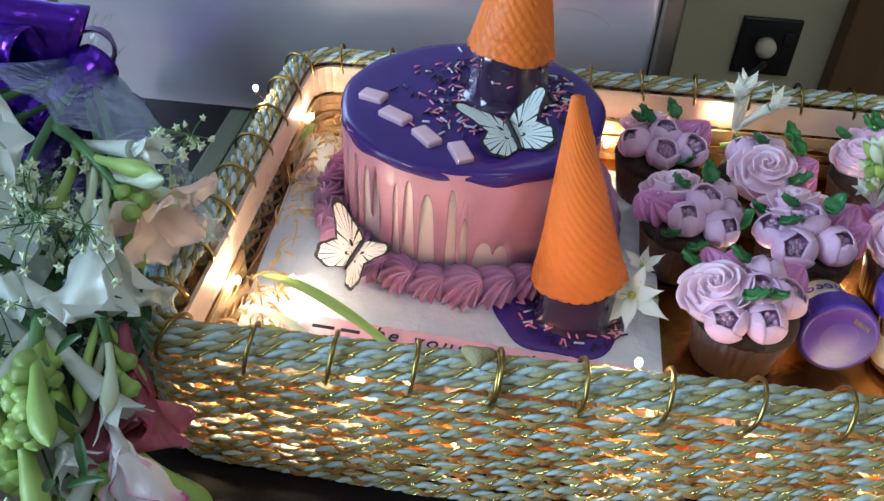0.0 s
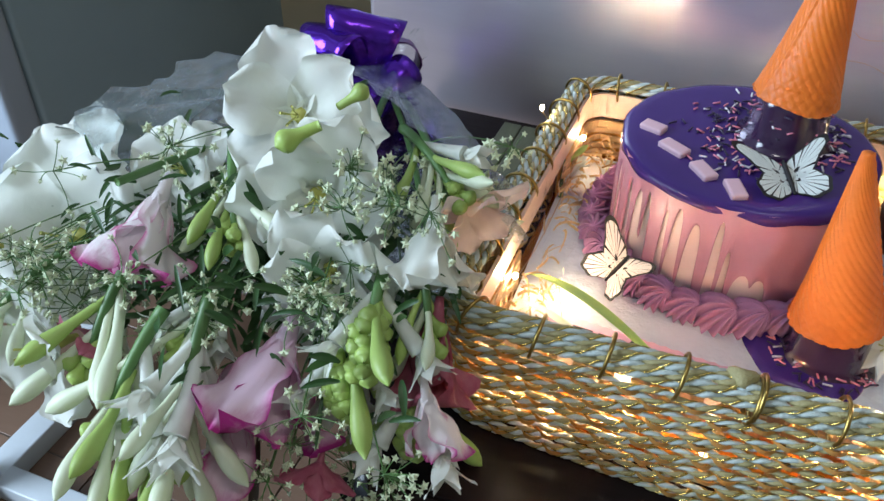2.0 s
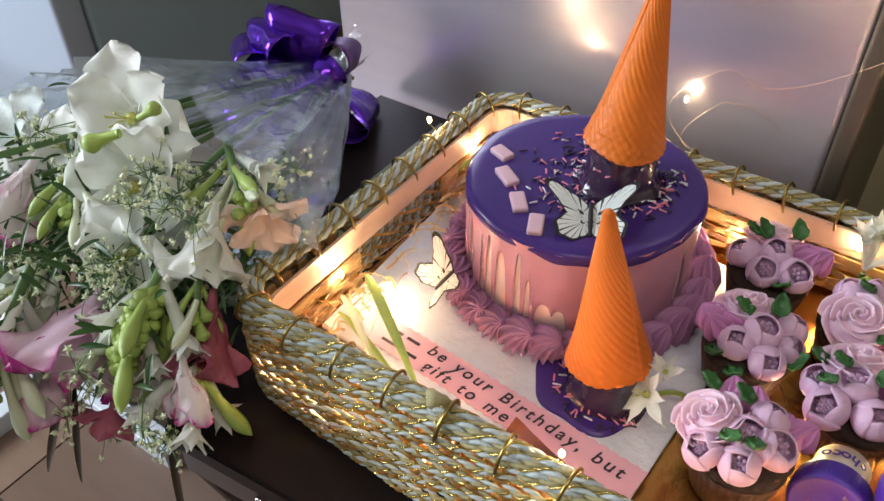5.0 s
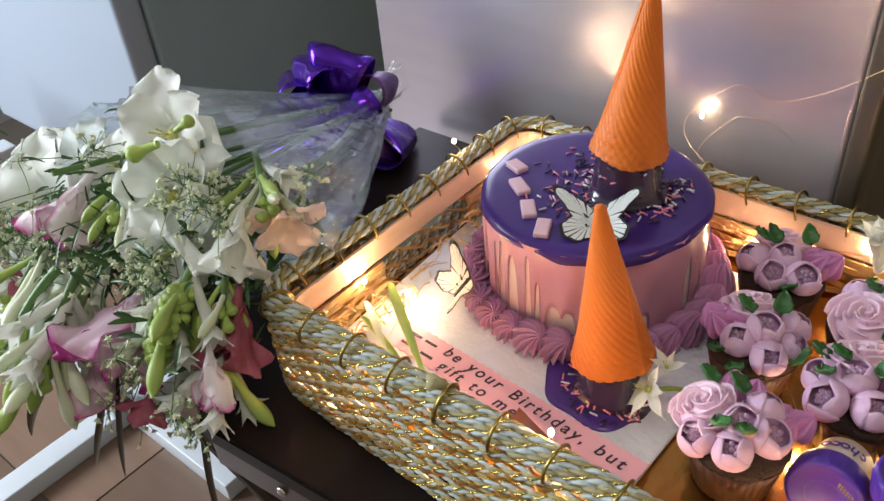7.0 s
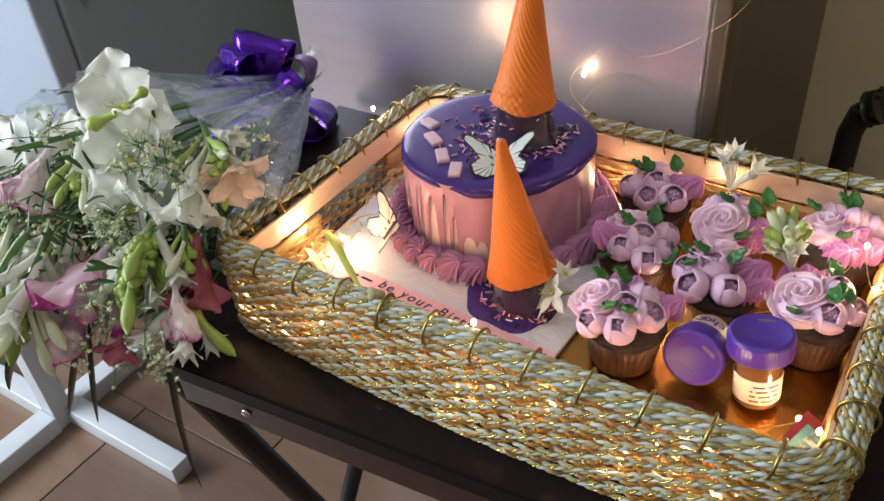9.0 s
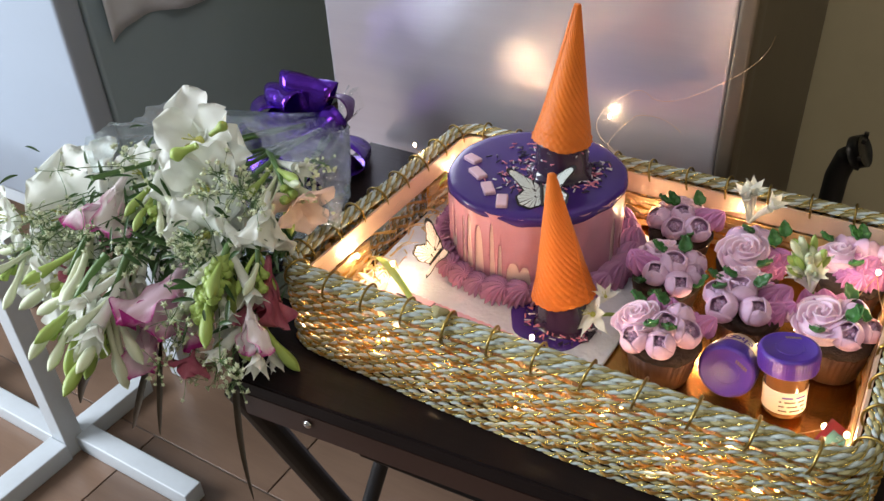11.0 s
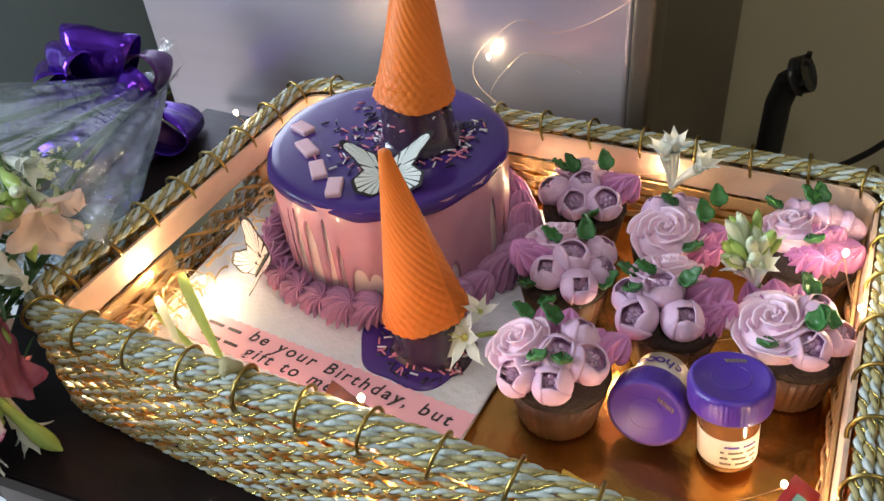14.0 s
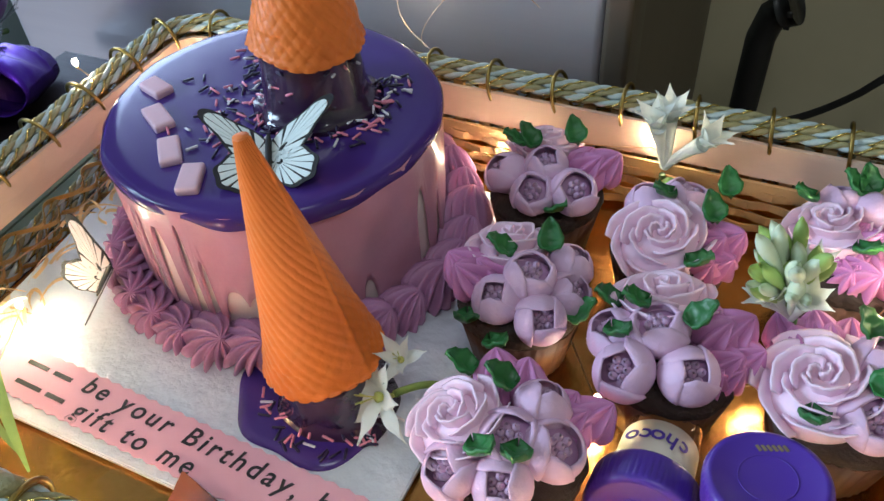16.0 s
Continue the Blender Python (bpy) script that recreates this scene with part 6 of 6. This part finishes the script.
for p0, p1, a, b, c, seed, green, label in (
    ((-0.135, 0.025, 0.893), (-0.108, -0.022, 0.868), 8, 5, 2, 31, 0.35, "white and green tuberose spike"),
    ((-0.10, -0.06, 0.855), (-0.096, -0.118, 0.795), 9, 3, 5, 32, 0.2, "hanging white tuberose spike"),
    ((-0.125, -0.07, 0.845), (-0.135, -0.125, 0.80), 8, 3, 2, 33, 0.35, "hanging white tuberose spike"),
    ((-0.16, -0.045, 0.855), (-0.168, -0.092, 0.812), 9, 4, 0, 34, 0.55, "green tuberose bud spike"),
    ((-0.02, -0.01, 0.865), (-0.012, -0.055, 0.838), 6, 14, 0, 35, 0.8, "lime green bud cluster"),
    ((-0.03, -0.03, 0.845), (-0.022, -0.062, 0.815), 6, 12, 1, 36, 0.75, "lime green bud cluster"),
    ((0.008, -0.03, 0.815), (0.014, -0.05, 0.785), 2, 14, 0, 37, 0.9, "lime green bud cluster"),
    ((-0.045, 0.07, 0.90), (0.002, 0.035, 0.888), 9, 5, 1, 38, 0.6, "green and white tuberose spike"),
    ((-0.11, -0.02, 0.845), (-0.118, -0.07, 0.822), 6, 4, 3, 39, 0.3, "white tuberose spike"),
    ((0.0, -0.005, 0.86), (0.012, -0.025, 0.838), 4, 4, 0, 40, 0.6, "cream bud cluster"),
    ((-0.215, -0.05, 0.84), (-0.245, -0.10, 0.805), 7, 3, 1, 41, 0.4, "pale tuberose spike"),
):
    lime = "lime" in label
    tuberose("tuberose_spike", label, bq, p0, p1, 2 if lime else a, b + (18 if lime else 0), c + (3 if lime else 0), seed, green * 0.6, 0.9, 1.2 if lime else 1.3 if "hanging" in label or seed == 34 else 1.0)
for p, d, s in (((-0.058, 0.018, 0.938), (0.5, 0.2, 0.35), 0.6), ((-0.062, 0.005, 0.933), (-0.75, -0.5, -0.3), 0.8)):
    link("gladiolus_bud", *bud_mesh(0.032 * s, 0.0085 * s, 0.15), M["bud_green"], bq, label="closed yellow-green bud").matrix_basis = aim(p, d)


def blade(p, q, r, w, n=18):
    c = bez(p, q, r, n)
    side = np.cross(np.gradient(c, axis=0), (0.35, -0.72, 0.55))
    side /= np.linalg.norm(side, axis=1)[:, None] + 1e-9
    V = []
    for i in range(n):
        ww = w * math.sin(math.pi * (0.06 + 0.92 * i / (n - 1))) ** 0.65
        for s in (-1, -0.5, 0, 0.5, 1):
            V.append(c[i] + side[i] * ww * s + np.array((0.1, -0.25, 0.2)) * ww * (abs(s) - 0.5))
    return V, grid_faces(n, 5)


for k in range(12):
    p = Vector((rg.uniform(-0.20, -0.01), rg.uniform(0.0, 0.07), rg.uniform(0.82, 0.89)))
    q = p + Vector((rg.gauss(0, 0.03), -rg.uniform(0.02, 0.06), rg.gauss(0.0, 0.02)))
    r = q + Vector((rg.gauss(-0.005, 0.025), -rg.uniform(0.01, 0.05), -rg.uniform(0.0, 0.05)))
    link("leaf", *blade(p, q, r, rg.uniform(0.0025, 0.0075)), M["leaf"], bq)
for p, q, r, w in (((-0.015, -0.03, 0.80), (-0.004, -0.08, 0.72), (-0.008, -0.075, 0.585), 0.0035), ((-0.075, -0.085, 0.775), (-0.085, -0.11, 0.72), (-0.105, -0.115, 0.675), 0.0035), ((-0.07, -0.08, 0.775), (-0.07, -0.10, 0.72), (-0.08, -0.105, 0.67), 0.003), ((-0.10, -0.10, 0.79), (-0.12, -0.135, 0.76), (-0.13, -0.14, 0.72), 0.005)):
    link("dark_leaf", *blade(p, q, r, w), M["dark_leaf"], bq, label="dark narrow hanging leaf")


# small dark foliage that fills the heart of the bouquet
rf = random.Random(77)
ch = []
for k in range(620):
    p = Vector((-0.11 + rf.gauss(0, 0.062), -0.005 + rf.gauss(0, 0.03), 0.835 + rf.gauss(0, 0.024)))
    p.x = min(p.x, 0.012)
    p.z = max(p.z, TZ + 0.012 if p.x > -0.17 else 0.76)
    d = Vector((rf.gauss(0, 0.6), -0.5 + rf.gauss(0, 0.5), rf.gauss(-0.1, 0.6))).normalized() * rf.uniform(0.012, 0.03)
    ch.append(blade(p, p + d * 0.5 + Vector((0, 0, 0.004)), p + d, rf.uniform(0.001, 0.0024), 6))
fo = link("foliage", *join(ch), M["leaf"], bq, label="dense small green foliage")
fo["kind"] = "stuff"


def breath(center, spread, n, seed, root):
    """A cloud of tiny blossoms on hair-thin twigs."""
    r = random.Random(seed)
    tw, fl = [], []
    star = []
    for k in range(10):
        a = 2 * math.pi * k / 10
        d = 0.0028 if k % 2 == 0 else 0.0014
        star.append((d * math.cos(a), d * math.sin(a), 0.0006 if k % 2 == 0 else 0))
    sv = star + [(0, 0, 0.0012), (0, 0, -0.0022)]
    sf = [(k, (k + 1) % 10, 10) for k in range(10)] + [((k + 1) % 10, k, 11) for k in range(10)]
    hubs = [Vector(center) + Vector((r.gauss(0, spread[0] * 0.7), r.gauss(0, spread[1] * 0.7), r.gauss(0, spread[2] * 0.7))) for _ in range(max(3, n // 9))]
    for h in hubs:
        tw.append(tube(bez(root, (Vector(root) + h) / 2 + Vector((0, 0, 0.012)), h, 8), 0.0005, 4))
    for k in range(int(n * 1.6)):
        h = r.choice(hubs)
        p = h + Vector((r.gauss(0, spread[0] * 0.38), r.gauss(0, spread[1] * 0.38), r.gauss(0, spread[2] * 0.38)))
        tw.append(tube(bez(h, (h + p) / 2 + Vector((r.gauss(0, 0.003), 0, r.gauss(0, 0.003))), p, 5), 0.00032, 4))
        fl.append(moved((sv, sf), aim(p, (r.gauss(0.2, 0.7), r.gauss(-0.6, 0.6), r.gauss(0.6, 0.6)), r.uniform(0, 6)) @ Matrix.Scale(r.uniform(0.7, 1.35), 4)))
    g = link("gypsophila_twig", *join(tw), M["stem"], bq, label="thin green gypsophila twigs")
    g["kind"] = "stuff"
    f = link("gypsophila_blossom", *join(fl), M["breath"], g, False, label="tiny cream gypsophila blossoms")
    f["kind"] = "stuff"


breath((-0.028, -0.005, 0.878), (0.028, 0.02, 0.026), 110, 51, (-0.06, 0.08, 0.86))
breath((-0.05, -0.045, 0.85), (0.03, 0.02, 0.022), 80, 52, (-0.07, 0.05, 0.85))
breath((-0.21, -0.06, 0.835), (0.045, 0.022, 0.026), 130, 53, (-0.17, 0.06, 0.85))
breath((-0.045, -0.085, 0.775), (0.026, 0.02, 0.026), 90, 54, (-0.06, 0.0, 0.82))
breath((-0.005, 0.045, 0.895), (0.022, 0.02, 0.018), 50, 55, (-0.05, 0.12, 0.86))
breath((-0.15, 0.0, 0.90), (0.03, 0.015, 0.018), 30, 56, (-0.14, 0.09, 0.87))
breath((-0.13, -0.065, 0.84), (0.03, 0.02, 0.022), 60, 57, (-0.12, 0.04, 0.85))

# ---- fairy lights ----
# index 12, before the steel door, is a bulb added for a reflected glow
LEDS = [(0.350, 0.166, 0.770), (0.402, 0.052, 0.776), (0.461, 0.100, 0.766), (0.476, 0.066, 0.797), (0.4665, 0.236, 0.826), (0.2495, 0.0205, 0.8310),
        (0.232, 0.326, 0.795), (0.026, 0.092, 0.790), (0.053, 0.112, 0.776), (-0.006, 0.252, 0.829), (0.481, 0.205, 0.812), (0.338, 0.322, 0.803),
        (0.170, 0.379, 0.845), (0.024, 0.285, 0.790), (0.085, 0.023, 0.772), (0.30, 0.0225, 0.768), (0.205, 0.0225, 0.778), (0.375, 0.0225, 0.765), (0.14, 0.0225, 0.766), (0.255, 0.315, 0.772), (0.418, 0.205, 0.768),
        (0.058, 0.0052, 0.782), (0.078, 0.0055, 0.771), (0.262, 0.005, 0.781), (0.243, 0.0062, 0.766), (0.368, 0.0055, 0.775), (0.43, 0.006, 0.768), (0.165, 0.006, 0.772), (0.115, 0.006, 0.785), (0.315, 0.006, 0.79), (0.405, 0.006, 0.79), (0.03, 0.006, 0.775)]
for i, p in enumerate(LEDS):
    fl_ = thing("fairy_light", "tiny warm white fairy light bulb on wire", "fairy light", p, group="string of warm fairy lights")
    link("bulb", *lathe([(0.0008, -0.0022), (0.0016, -0.001), (0.0019, 0.0006), (0.0014, 0.0022), (0.0003, 0.0028)], 14), M["led"], fl_, label="glowing warm bulb")
    link("socket", *tube([(0, 0, -0.0042), (0, 0, -0.0023)], [0.0006, 0.0009], 8), M["wire"], fl_)
    if p[1] < 0.01:
        fl_.scale = (0.6, 0.6, 0.6)
    lamp("fairy_glow", "POINT", Matrix.Translation((p[0], p[1], p[2] + 0.001)), (0.2 if p[0] < 0.12 else 0.085) if p[1] < 0.01 else 0.2 if p[1] < 0.024 else 0.28 if i in (7, 8, 13) else 0.06 if i == 12 else 0.24 if i in (4, 10, 11, 19) else 0.15, (1.0, 0.74, 0.44), 0.0027)
order = [9, 13, 7, 8, 14, 18, 16, 5, 15, 17, 1, 2, 3, 10, 4, 20, 0, 19, 6, 11]
chunks = []
for a, b in zip(order, order[1:]):
    p, q = Vector(LEDS[a]), Vector(LEDS[b])
    m = (p + q) / 2
    lo = Vector((m.x, m.y, min(p.z, q.z) - 0.008 if (p - q).length < 0.15 else BZ + 0.013))
    lo.x, lo.y = min(max(lo.x, 0.021), 0.479), min(max(lo.y, 0.021), 0.32)
    chunks.append(tube(bez(p - Vector((0, 0, 0.003)), lo, q - Vector((0, 0, 0.003)), 12), 0.00035, 5))
tagged(link("fairy_light_wire", *join(chunks), M["wire"]), "thin copper wire of the fairy lights", "wire")
w2 = [bez((0.19, 0.345, 0.824), (0.13, 0.378, 0.83), (0.185, 0.381, 0.872), 14), bez((0.185, 0.381, 0.872), (0.2, 0.382, 0.888), (0.215, 0.382, 0.874), 10), bez((0.215, 0.382, 0.874), (0.24, 0.381, 0.866), (0.30, 0.378, 0.918), 14), bez((0.30, 0.378, 0.918), (0.325, 0.377, 0.94), (0.327, 0.375, 0.962), 10)]
w3 = [bez((0.2, 0.345, 0.822), (0.15, 0.375, 0.80), (0.2, 0.38, 0.852), 14), bez((0.2, 0.38, 0.852), (0.23, 0.38, 0.86), (0.25, 0.38, 0.842), 12)]
for w in (w2, w3):
    tagged(link("fairy_light_wire", *tube(np.vstack([c if i == 0 else c[1:] for i, c in enumerate(w)]), 0.0002, 5), M["wire"]), "loose copper wire standing up before the steel door", "wire")

# ---- floor tiles, laid in rows ----
tile = None
for r in range(-6, 5):
    for c in range(-4, 5):
        x0, y0 = c * 0.6 + (0.3 if r % 2 else 0.0) - 0.1, r * 0.3 - 0.05
        if x0 < -2.25 or x0 + 0.6 > 2.4 or y0 < -2.0 or y0 + 0.3 > 1.3:
            continue
        if tile is None:
            tile = part("tile", block(0.0015, 0.5985, 0.0015, 0.2985, -0.004, 0.0, 0.0008, 1), M["floor_tile"], floor, smooth=False)
            tile.matrix_basis = Matrix.Translation((x0, y0, 0))
        else:
            again(tile, floor, Matrix.Translation((x0, y0, 0)), "tile")
